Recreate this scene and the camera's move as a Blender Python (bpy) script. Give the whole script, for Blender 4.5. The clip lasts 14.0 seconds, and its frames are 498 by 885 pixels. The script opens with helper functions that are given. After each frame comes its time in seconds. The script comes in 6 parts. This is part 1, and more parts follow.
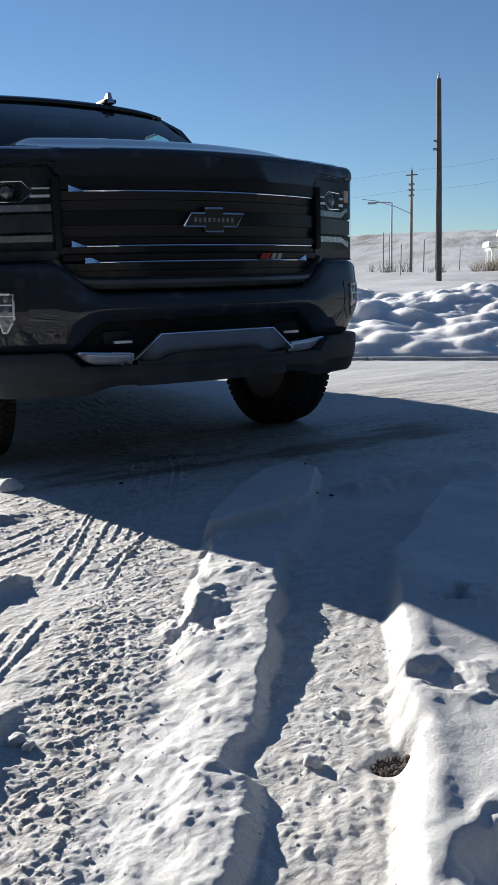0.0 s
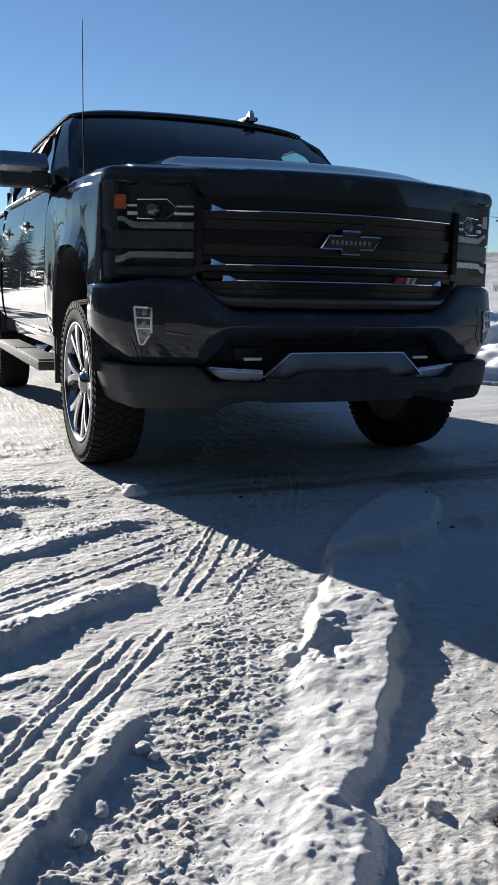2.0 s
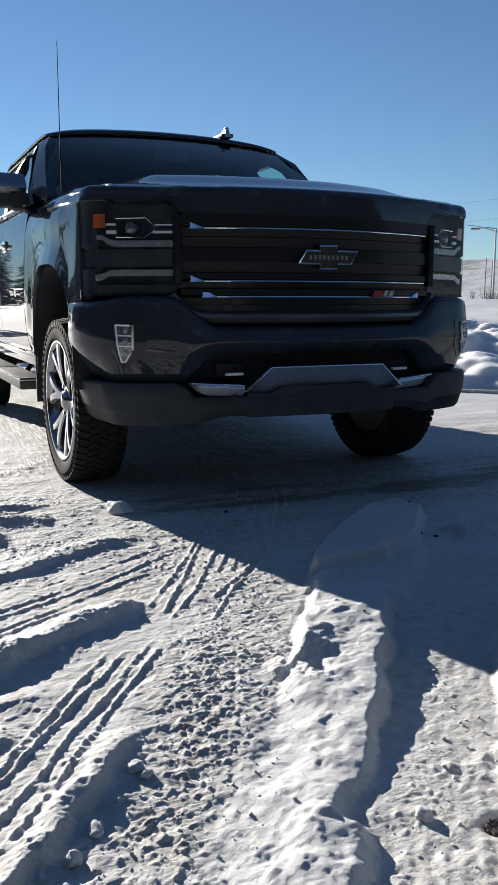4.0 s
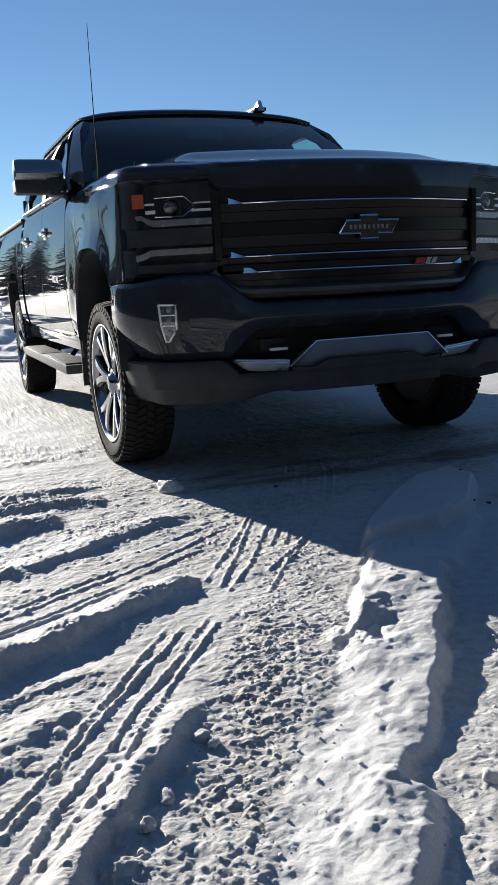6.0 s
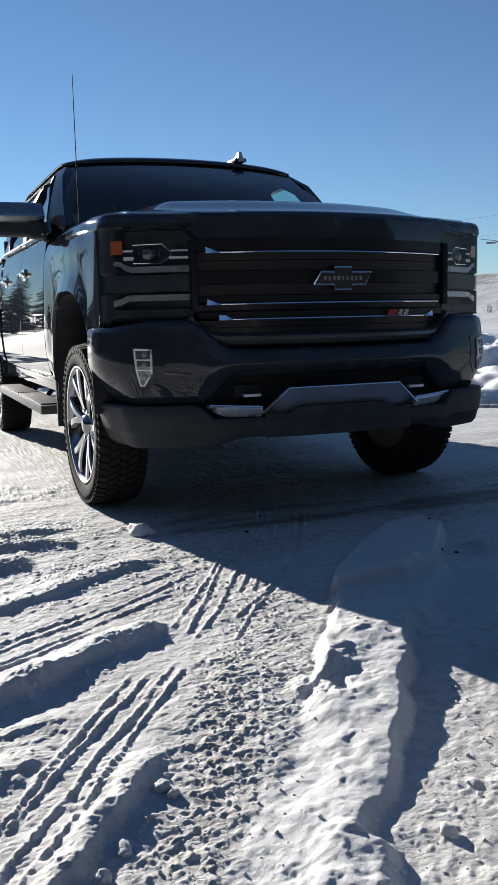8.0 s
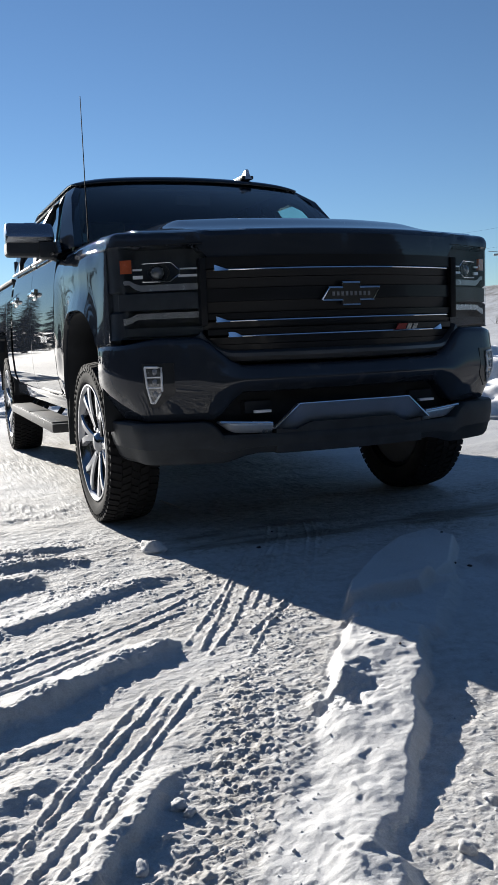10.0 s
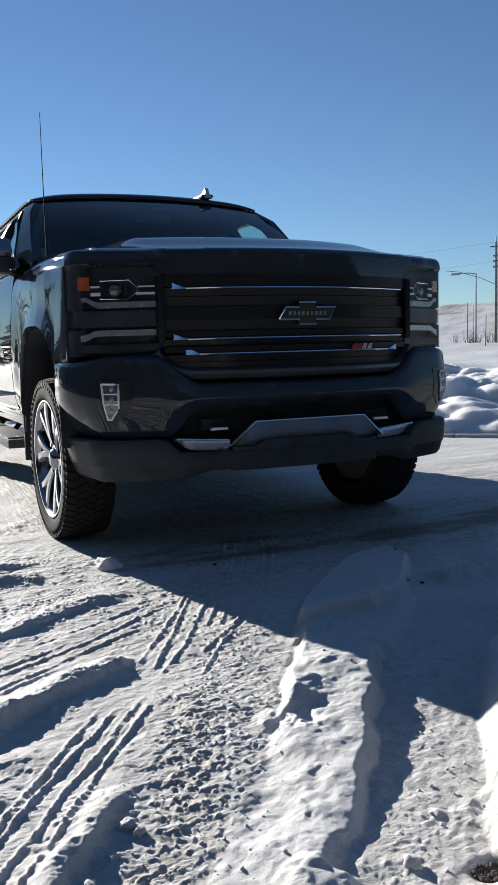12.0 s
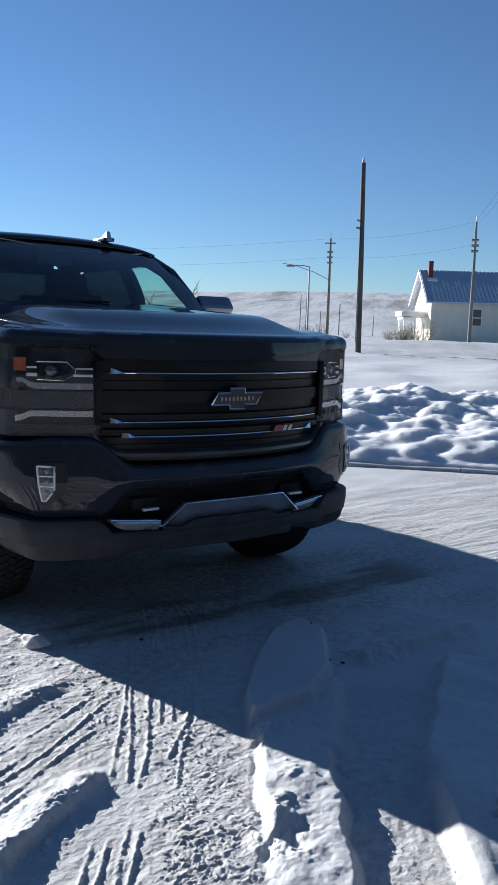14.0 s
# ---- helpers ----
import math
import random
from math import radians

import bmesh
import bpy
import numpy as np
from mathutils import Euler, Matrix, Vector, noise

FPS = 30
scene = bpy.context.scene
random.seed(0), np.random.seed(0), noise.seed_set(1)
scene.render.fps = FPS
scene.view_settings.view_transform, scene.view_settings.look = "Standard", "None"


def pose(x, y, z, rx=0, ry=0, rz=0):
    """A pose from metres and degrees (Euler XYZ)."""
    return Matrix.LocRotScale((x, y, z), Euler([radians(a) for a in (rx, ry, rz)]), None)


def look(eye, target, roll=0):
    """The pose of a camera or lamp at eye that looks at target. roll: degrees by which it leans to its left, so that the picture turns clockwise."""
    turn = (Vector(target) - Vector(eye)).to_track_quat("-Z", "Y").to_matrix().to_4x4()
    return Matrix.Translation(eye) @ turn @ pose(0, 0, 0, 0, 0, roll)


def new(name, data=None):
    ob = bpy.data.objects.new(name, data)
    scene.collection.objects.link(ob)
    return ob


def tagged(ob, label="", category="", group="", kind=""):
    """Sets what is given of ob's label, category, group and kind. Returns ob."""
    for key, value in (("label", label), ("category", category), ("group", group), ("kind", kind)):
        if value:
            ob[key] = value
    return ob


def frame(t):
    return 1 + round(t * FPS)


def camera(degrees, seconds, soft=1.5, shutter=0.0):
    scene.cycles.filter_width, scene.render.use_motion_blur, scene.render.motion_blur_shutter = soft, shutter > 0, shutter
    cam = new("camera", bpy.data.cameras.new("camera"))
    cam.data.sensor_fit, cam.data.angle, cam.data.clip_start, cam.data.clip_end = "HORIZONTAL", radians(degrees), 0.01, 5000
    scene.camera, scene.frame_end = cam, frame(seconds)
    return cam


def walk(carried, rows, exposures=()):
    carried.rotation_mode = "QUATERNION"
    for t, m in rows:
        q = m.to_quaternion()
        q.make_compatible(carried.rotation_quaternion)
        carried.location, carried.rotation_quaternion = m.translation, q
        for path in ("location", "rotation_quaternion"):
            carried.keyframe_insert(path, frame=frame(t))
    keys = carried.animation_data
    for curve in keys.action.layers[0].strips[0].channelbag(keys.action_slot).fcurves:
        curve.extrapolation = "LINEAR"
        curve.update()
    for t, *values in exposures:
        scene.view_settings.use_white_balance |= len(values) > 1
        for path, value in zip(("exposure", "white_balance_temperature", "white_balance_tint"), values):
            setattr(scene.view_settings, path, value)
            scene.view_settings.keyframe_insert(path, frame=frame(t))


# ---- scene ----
cam = camera(33.1, 14.0)
PATH = [
    (0, (-1.717, -3.285, 0.849), (-0.751, -1.576, 0.467), -1.5),
    (0.5, (-1.723, -3.298, 0.859), (-0.837, -1.544, 0.483), -0.1),
    (1, (-1.776, -3.28, 0.893), (-0.974, -1.485, 0.522), 0.8),
    (1.5, (-1.8, -3.277, 0.899), (-1.071, -1.449, 0.542), 1.1),
    (2, (-1.785, -3.273, 0.897), (-1.046, -1.45, 0.538), 1.2),
    (2.2, (-1.78, -3.275, 0.902), (-1.031, -1.457, 0.54), 1.2),
    (4.3, (-1.804, -3.292, 0.913), (-1.024, -1.479, 0.592), -0.2),
    (4.5, (-1.808, -3.291, 0.909), (-1.039, -1.473, 0.59), -0.7),
    (5, (-1.808, -3.289, 0.904), (-1.068, -1.462, 0.567), -2.0),
    (5.5, (-1.814, -3.292, 0.91), (-1.102, -1.458, 0.552), -2.5),
    (6, (-1.816, -3.293, 0.903), (-1.138, -1.45, 0.522), -2.9),
    (6.5, (-1.809, -3.302, 0.91), (-1.109, -1.462, 0.554), -3.0),
    (7, (-1.801, -3.314, 0.922), (-1.066, -1.48, 0.615), -2.8),
    (7.5, (-1.8, -3.319, 0.922), (-1.058, -1.483, 0.637), -2.1),
    (8, (-1.806, -3.322, 0.924), (-1.067, -1.486, 0.638), -1.4),
    (10.5, (-1.811, -3.332, 0.93), (-1.093, -1.481, 0.687), -2.4),
    (11, (-1.804, -3.339, 0.931), (-1.037, -1.508, 0.687), -2.0),
    (11.5, (-1.803, -3.345, 0.935), (-1.014, -1.523, 0.699), -1.7),
    (12, (-1.803, -3.354, 0.941), (-0.994, -1.538, 0.724), -1.6),
    (12.5, (-1.812, -3.347, 0.944), (-0.997, -1.533, 0.723), -1.0),
    (13, (-1.851, -3.261, 1.022), (-1.019, -1.47, 0.705), -0.8),
    (13.5, (-1.957, -3.259, 1.359), (-1.014, -1.536, 0.985), 2.1),
    (14, (-2.254, -3.222, 1.429), (-1.094, -1.614, 1.161), 1.7),
]
EXPOSURES = [(0, 1.12, 6520, 10), (2.2, 1.10, 6520, 10), (10.5, 1.09, 6420, 10), (12.5, 1.09, 6400, 10), (13.5, 1.12, 6150, 10), (14, 1.12, 5900, 10)]
walk(cam, [(t, look(eye, target, roll)) for t, eye, target, roll in PATH], EXPOSURES)

# ---- sun, sky, exposure ----
SUN_WAY = Vector((-0.80, 3.35, 1.0)).normalized()      # towards the sun: low, behind the truck
SUN_EL = math.asin(SUN_WAY.z)
world = bpy.data.worlds.new("winter_sky")
scene.world = world
world.use_nodes = True
wn = world.node_tree
sky = wn.nodes.new("ShaderNodeTexSky")
sky.sky_type = "NISHITA"
sky.sun_disc = False
sky.sun_elevation = SUN_EL
sky.sun_rotation = math.atan2(SUN_WAY.x, SUN_WAY.y)
sky.altitude = 1200
sky.air_density, sky.dust_density, sky.ozone_density = 1.0, 0.0, 3.0
clear = wn.nodes.new("ShaderNodeMixRGB")
clear.blend_type = "MULTIPLY"
clear.inputs[0].default_value = 1.0
clear.inputs[2].default_value = (0.89, 0.985, 1.08, 1)      # crisp, dry winter air
wn.links.new(sky.outputs[0], clear.inputs[1])
wn.links.new(clear.outputs[0], wn.nodes["Background"].inputs[0])
wn.nodes["Background"].inputs[1].default_value = 0.0465
sun = new("sun", bpy.data.lights.new("sun", "SUN"))
sun.data.energy = 5.0
sun.data.angle = radians(0.5)
sun.data.color = (1.0, 0.95, 0.87)
sun.matrix_world = look((0, 0, 30), Vector((0, 0, 30)) - SUN_WAY)


# ---- materials ----
def nodes_of(name):
    m = bpy.data.materials.new(name)
    m.use_nodes = True
    return m, m.node_tree, m.node_tree.nodes["Principled BSDF"]


def surface(name, col, rough=0.5, metal=0.0, coat=0.0, vary=0.15, scale=6.0, bump=0.0, bscale=80.0, rvary=0.1, dirt=None, dirt_at=0.6, spec=0.5):
    """A painted, plastic or metal surface with broad blotches, fine grain and, if given, a dusting of dirt."""
    m, nt, b = nodes_of(name)
    tc = nt.nodes.new("ShaderNodeTexCoord")
    n1 = nt.nodes.new("ShaderNodeTexNoise")
    n1.inputs["Scale"].default_value, n1.inputs["Detail"].default_value = scale, 5
    n2 = nt.nodes.new("ShaderNodeTexNoise")
    n2.inputs["Scale"].default_value, n2.inputs["Detail"].default_value = bscale, 3
    for n in (n1, n2):
        nt.links.new(tc.outputs["Object"], n.inputs["Vector"])
    ramp = nt.nodes.new("ShaderNodeValToRGB")
    e = ramp.color_ramp.elements
    e[0].position, e[1].position = 0.3, 0.7
    e[0].color = (*[c * (1 - vary) for c in col], 1)
    e[1].color = (*[min(1, c * (1 + vary)) for c in col], 1)
    nt.links.new(n1.outputs["Fac"], ramp.inputs[0])
    out = ramp.outputs[0]
    if dirt:
        r2 = nt.nodes.new("ShaderNodeValToRGB")
        r2.color_ramp.elements[0].position, r2.color_ramp.elements[1].position = dirt_at, min(1, dirt_at + 0.15)
        n3 = nt.nodes.new("ShaderNodeTexNoise")
        n3.inputs["Scale"].default_value, n3.inputs["Detail"].default_value = scale * 4, 8
        nt.links.new(tc.outputs["Object"], n3.inputs["Vector"])
        nt.links.new(n3.outputs["Fac"], r2.inputs[0])
        mix = nt.nodes.new("ShaderNodeMixRGB")
        mix.inputs[2].default_value = (*dirt, 1)
        nt.links.new(r2.outputs[0], mix.inputs[0])
        nt.links.new(out, mix.inputs[1])
        out = mix.outputs[0]
    nt.links.new(out, b.inputs["Base Color"])
    mr = nt.nodes.new("ShaderNodeMapRange")
    mr.inputs["To Min"].default_value, mr.inputs["To Max"].default_value = max(0.01, rough - rvary), min(1, rough + rvary)
    nt.links.new(n1.outputs["Fac"], mr.inputs["Value"])
    nt.links.new(mr.outputs[0], b.inputs["Roughness"])
    b.inputs["Metallic"].default_value = metal
    b.inputs["Specular IOR Level"].default_value = spec
    b.inputs["Coat Weight"].default_value = coat
    b.inputs["Coat Roughness"].default_value = 0.02
    if bump:
        bp = nt.nodes.new("ShaderNodeBump")
        bp.inputs["Strength"].default_value, bp.inputs["Distance"].default_value = bump, 0.004
        nt.links.new(n2.outputs["Fac"], bp.inputs["Height"])
        nt.links.new(bp.outputs[0], b.inputs["Normal"])
    return m


def pane(name, tint, gloss_rough=0.0, ior=0.04, edge=0.9):
    """Thin tinted glass: what lies behind shows through, with a glossy reflection on top."""
    m, nt, b = nodes_of(name)
    tr = nt.nodes.new("ShaderNodeBsdfTransparent")
    tr.inputs[0].default_value = (*tint, 1)
    gl = nt.nodes.new("ShaderNodeBsdfGlossy")
    gl.inputs["Roughness"].default_value = gloss_rough
    lw = nt.nodes.new("ShaderNodeLayerWeight")
    lw.inputs[0].default_value = 0.5
    pw = nt.nodes.new("ShaderNodeMath")
    pw.operation = "POWER"
    pw.inputs[1].default_value = 4.5
    nt.links.new(lw.outputs["Facing"], pw.inputs[0])
    fr = nt.nodes.new("ShaderNodeMath")
    fr.operation = "MULTIPLY_ADD"
    fr.inputs[1].default_value, fr.inputs[2].default_value = edge, ior
    nt.links.new(pw.outputs[0], fr.inputs[0])
    mx = nt.nodes.new("ShaderNodeMixShader")
    nt.links.new(fr.outputs[0], mx.inputs[0])
    nt.links.new(tr.outputs[0], mx.inputs[1])
    nt.links.new(gl.outputs[0], mx.inputs[2])
    nt.links.new(mx.outputs[0], nt.nodes["Material Output"].inputs[0])
    nt.nodes.remove(b)
    return m


PAINT = surface("dark_blue_paint", (0.022, 0.027, 0.037), 0.45, 0.0, 0.78, 0.1, 3, rvary=0.05, dirt=(0.042, 0.047, 0.056), dirt_at=0.60, spec=0.0)
PAINT.node_tree.nodes["Principled BSDF"].inputs["Coat Roughness"].default_value = 0.025
GLOSS_BLACK = surface("gloss_black", (0.022, 0.024, 0.027), 0.30, 0, 0.12, 0.2, 5, spec=0.25)
BLACK = surface("black_plastic", (0.034, 0.039, 0.045), 0.6, 0, 0, 0.25, 8, 0.25, 300, dirt=(0.055, 0.056, 0.058), dirt_at=0.68, spec=0.2)
GRILLEBLACK = surface("grille_black", (0.010, 0.011, 0.013), 0.42, 0, 0.10, 0.15, 4, spec=0.12)
VOID = surface("dark_recess", (0.024, 0.026, 0.029), 0.9, vary=0.3, spec=0.1)
LAMPBLACK = surface("lamp_housing_black", (0.030, 0.035, 0.043), 0.5, 0, 0.0, 0.2, 20, spec=0.2)
LINER = surface("cabin_trim", (0.030, 0.031, 0.033), 0.8, vary=0.2, bump=0.2)
SEAT = surface("seat_cloth", (0.035, 0.036, 0.04), 0.9, vary=0.2, bump=0.4, bscale=200)
CHROME = surface("chrome", (0.80, 0.82, 0.85), 0.08, 1.0, vary=0.03, rvary=0.03)
INSERTSILVER = surface("bright_insert", (0.72, 0.74, 0.77), 0.3, 0.85, vary=0.1, scale=20)
SATIN = surface("satin_silver", (0.40, 0.44, 0.50), 0.36, 0.85, vary=0.06, rvary=0.06, bump=0.05, dirt=(0.2, 0.21, 0.22), dirt_at=0.7)
SIDINGBRIGHT = surface("bright_steel", (0.75, 0.76, 0.78), 0.4, 0.3, vary=0.05)
FOGDARK = surface("fog_reflector", (0.16, 0.165, 0.17), 0.25, 0.6, 0.5, 0.3, 60)
PALETWIG = surface("pale_twig", (0.5, 0.46, 0.40), 0.8, vary=0.2, scale=30)
RIMMETAL = surface("machined_rim", (0.30, 0.31, 0.33), 0.16, 1.0, vary=0.1, dirt=(0.15, 0.15, 0.15), dirt_at=0.68)
RIMDARK = surface("rim_dark", (0.02, 0.021, 0.024), 0.35, 0.5, vary=0.2)
RUBBER = surface("tyre_rubber", (0.016, 0.016, 0.017), 0.9, vary=0.3, scale=14, bump=0.4, bscale=120, dirt=(0.40, 0.41, 0.43), dirt_at=0.72, spec=0.2)
STEPGREY = surface("step_aluminium", (0.075, 0.075, 0.075), 0.5, 0.4, vary=0.2, bump=0.3, bscale=60, dirt=(0.6, 0.6, 0.6), dirt_at=0.66)
AMBER = surface("amber_reflector", (0.42, 0.085, 0.03), 0.25, 0, 0.8, 0.15, 40)
LENSGREY = surface("light_strip_plastic", (0.20, 0.21, 0.23), 0.25, 0.2, 0.5, 0.15, 20)
LAMPSILVER = surface("reflector_silver", (0.34, 0.35, 0.37), 0.25, 0.8, vary=0.2, scale=30)
BADGERED = surface("badge_red", (0.24, 0.012, 0.012), 0.3, 0, 0.5)
EMBLEM = surface("emblem_black", (0.008, 0.008, 0.008), 0.35, 0, 0.2, 0.2, 60, 0.1, 200)
TAILRED = surface("tail_lamp_red", (0.3, 0.01, 0.01), 0.15, 0, 1.0)
WINDSHIELD = pane("windshield_glass", (0.80, 0.91, 0.89), 0.06, 0.085, 0.6)
SIDEGLASS = pane("side_glass", (0.76, 0.92, 0.88))
PRIVACY = pane("privacy_glass", (0.12, 0.15, 0.16))
MIRRORCAP = surface("mirror_cap_paint", (0.30, 0.32, 0.35), 0.22, 0.9, 0.3, vary=0.05)
LAMPGLASS = pane("lamp_glass", (0.90, 0.92, 0.94), 0.004, 0.032, 0.15)
MIRROR = surface("mirror_glass", (0.85, 0.86, 0.88), 0.02, 1.0, vary=0.01, rvary=0.01)


def snow_material(name, far=False, depth=0.004, soft=0.12, clean=1.0):
    """Packed and loose snow with dirty, driven patches; far off, dry grass breaks through the crust."""
    m, nt, b = nodes_of(name)
    geo = nt.nodes.new("ShaderNodeNewGeometry")

    def noise_at(scale, detail=6, rough=0.6):
        n = nt.nodes.new("ShaderNodeTexNoise")
        n.inputs["Scale"].default_value, n.inputs["Detail"].default_value, n.inputs["Roughness"].default_value = scale, detail, rough
        nt.links.new(geo.outputs["Position"], n.inputs["Vector"])
        return n

    def ramp(fac, stops):
        r = nt.nodes.new("ShaderNodeValToRGB")
        els = r.color_ramp.elements
        while len(els) < len(stops):
            els.new(0.5)
        for e, (p, c) in zip(els, stops):
            e.position, e.color = p, (*c, 1)
        nt.links.new(fac, r.inputs[0])
        return r.outputs[0]

    base = ramp(noise_at(1.3).outputs["Fac"], [(p, (c * clean, c * clean, c * clean * 0.995)) for p, c in ((0.30, 0.55), (0.52, 0.62), (0.75, 0.69))])
    grains = nt.nodes.new("ShaderNodeMixRGB")
    grains.blend_type = "MULTIPLY"
    grains.inputs[0].default_value = 1.0
    nt.links.new(base, grains.inputs[1])
    nt.links.new(ramp(noise_at(230, 3, 0.8).outputs["Fac"], [(0.36, (0.80, 0.81, 0.83)), (0.58, (1, 1, 1))]), grains.inputs[2])
    base = grains.outputs[0]
    att = nt.nodes.new("ShaderNodeAttribute")
    att.attribute_name = "driven"
    grit = ramp(noise_at(24, 8, 0.7).outputs["Fac"], [(0.42, (0, 0, 0)), (0.68, (1, 1, 1))])
    mul = nt.nodes.new("ShaderNodeMath")
    mul.operation = "MULTIPLY"
    nt.links.new(att.outputs["Fac"], mul.inputs[0])
    nt.links.new(grit, mul.inputs[1])
    # dirt brown, which also carries the shade painted under the truck
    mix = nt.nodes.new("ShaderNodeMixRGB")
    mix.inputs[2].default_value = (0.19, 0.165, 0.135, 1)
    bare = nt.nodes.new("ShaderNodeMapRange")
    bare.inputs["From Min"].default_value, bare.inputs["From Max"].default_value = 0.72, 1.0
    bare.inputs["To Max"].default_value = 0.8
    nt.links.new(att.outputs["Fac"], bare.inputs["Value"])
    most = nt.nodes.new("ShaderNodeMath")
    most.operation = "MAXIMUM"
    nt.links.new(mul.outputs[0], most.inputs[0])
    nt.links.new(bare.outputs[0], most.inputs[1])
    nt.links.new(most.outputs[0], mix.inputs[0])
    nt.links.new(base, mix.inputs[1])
    warm = nt.nodes.new("ShaderNodeMixRGB")
    warm.blend_type = "MULTIPLY"
    warm.inputs[2].default_value = (0.98, 0.94, 0.88, 1)
    nt.links.new(att.outputs["Fac"], warm.inputs[0])
    nt.links.new(mix.outputs[0], warm.inputs[1])
    out = warm.outputs[0]
    if far:
        gr = nt.nodes.new("ShaderNodeAttribute")
        gr.attribute_name = "grass"
        slope_map = nt.nodes.new("ShaderNodeMapping")
        slope_map.inputs["Rotation"].default_value = (0, 0, radians(-45))
        nt.links.new(geo.outputs["Position"], slope_map.inputs["Vector"])
        stretch = nt.nodes.new("ShaderNodeVectorMath")
        stretch.operation = "MULTIPLY"
        stretch.inputs[1].default_value = (0.10, 1.0, 0.2)
        nt.links.new(slope_map.outputs[0], stretch.inputs[0])
        tn = noise_at(0.11, 12, 0.8)
        nt.links.new(stretch.outputs[0], tn.inputs["Vector"])
        tuft = ramp(tn.outputs["Fac"], [(0.44, (0, 0, 0)), (0.60, (1, 1, 1))])
        m2 = nt.nodes.new("ShaderNodeMath")
        m2.operation = "MULTIPLY"
        nt.links.new(gr.outputs["Fac"], m2.inputs[0])
        nt.links.new(tuft, m2.inputs[1])
        mg = nt.nodes.new("ShaderNodeMixRGB")
        mg.inputs[2].default_value = (0.22, 0.20, 0.18, 1)
        nt.links.new(m2.outputs[0], mg.inputs[0])
        nt.links.new(out, mg.inputs[1])
        out = mg.outputs[0]
    nt.links.new(out, b.inputs["Base Color"])
    b.inputs["Roughness"].default_value = 0.7
    b.inputs["Specular IOR Level"].default_value = 0.18
    b.inputs["Subsurface Weight"].default_value = soft
    b.inputs["Subsurface Radius"].default_value = (1.0, 1.0, 1.0)
    b.inputs["Subsurface Scale"].default_value = depth
    sq = nt.nodes.new("ShaderNodeVectorMath")
    sq.operation = "MULTIPLY"
    sq.inputs[1].default_value = (0.65, 1.3, 1.0)
    nt.links.new(geo.outputs["Position"], sq.inputs[0])
    broad = noise_at(20, 5, 0.65)
    nt.links.new(sq.outputs[0], broad.inputs["Vector"])
    bb = nt.nodes.new("ShaderNodeBump")
    bb.inputs["Strength"].default_value, bb.inputs["Distance"].default_value = 1.0, 0.022
    nt.links.new(broad.outputs["Fac"], bb.inputs["Height"])
    rough = nt.nodes.new("ShaderNodeMapRange")
    rough.inputs["To Min"].default_value, rough.inputs["To Max"].default_value = 0.12, 1.0
    nt.links.new(att.outputs["Fac"], rough.inputs["Value"])
    nt.links.new(rough.outputs[0], bb.inputs["Strength"])
    bp = nt.nodes.new("ShaderNodeBump")
    bp.inputs["Strength"].default_value, bp.inputs["Distance"].default_value = 1.0, 0.0028
    nt.links.new(noise_at(150, 6, 0.78).outputs["Fac"], bp.inputs["Height"])
    nt.links.new(bb.outputs[0], bp.inputs["Normal"])
    nt.links.new(bp.outputs[0], b.inputs["Normal"])
    return m


SNOW = snow_material("ground_snow", far=True)
LOOSESNOW = snow_material("loose_snow")
BANKSNOW = snow_material("bank_snow", depth=0.14, soft=1.0, clean=1.34)
GREYWOOD = surface("grey_pole_wood", (0.20, 0.19, 0.17), 0.9, vary=0.25, scale=2.0, bump=0.4, bscale=30)
WOOD = surface("weathered_pole_wood", (0.085, 0.080, 0.075), 0.85, vary=0.35, scale=2.0, bump=0.5, bscale=30)
GALV = surface("galvanised_steel", (0.28, 0.29, 0.30), 0.5, 0.7, vary=0.15)
SIDING = surface("cream_siding", (0.72, 0.68, 0.58), 0.7, vary=0.06, scale=1.5, bump=0.2, bscale=8)
WHITETRIM = surface("white_trim", (0.80, 0.80, 0.78), 0.6, vary=0.05)
ROOFBLUE = surface("blue_metal_roof", (0.36, 0.41, 0.50), 0.4, 0.3, vary=0.15, dirt=(0.8, 0.82, 0.85), dirt_at=0.52)
BRICK = surface("chimney_brick", (0.13, 0.05, 0.038), 0.85, vary=0.3, scale=4, bump=0.4, bscale=20)
DARKPANE = surface("house_window_glass", (0.02, 0.025, 0.03), 0.08, vary=0.2)
TWIG = surface("dry_twigs", (0.36, 0.29, 0.17), 0.9, vary=0.4, scale=20)
NEEDLE = surface("spruce_needles", (0.014, 0.020, 0.015), 0.9, vary=0.4, scale=3)
BARK = surface("bark", (0.10, 0.075, 0.055), 0.9, vary=0.3, bump=0.5, bscale=20)
CABLE = surface("cable_black", (0.012, 0.012, 0.014), 0.8, spec=0.05)
CONCRETE = surface("kerb_concrete", (0.55, 0.54, 0.52), 0.85, vary=0.2, scale=3, bump=0.4, bscale=60, dirt=(0.75, 0.76, 0.78), dirt_at=0.55)
GRAVEL = surface("dark_gravel", (0.06, 0.045, 0.04), 0.9, vary=0.5, scale=60, bump=0.6, bscale=90)


# ---- mesh helpers ----
BASES = {}


def link(name, me, parent=None, at=None):
    ob = new(name, me)
    if at is not None:
        ob.matrix_basis = at
    if parent is not None:
        ob.parent = parent
        if parent.name in BASES:
            ob.matrix_parent_inverse = Matrix.Translation(-BASES[parent.name])
    return ob


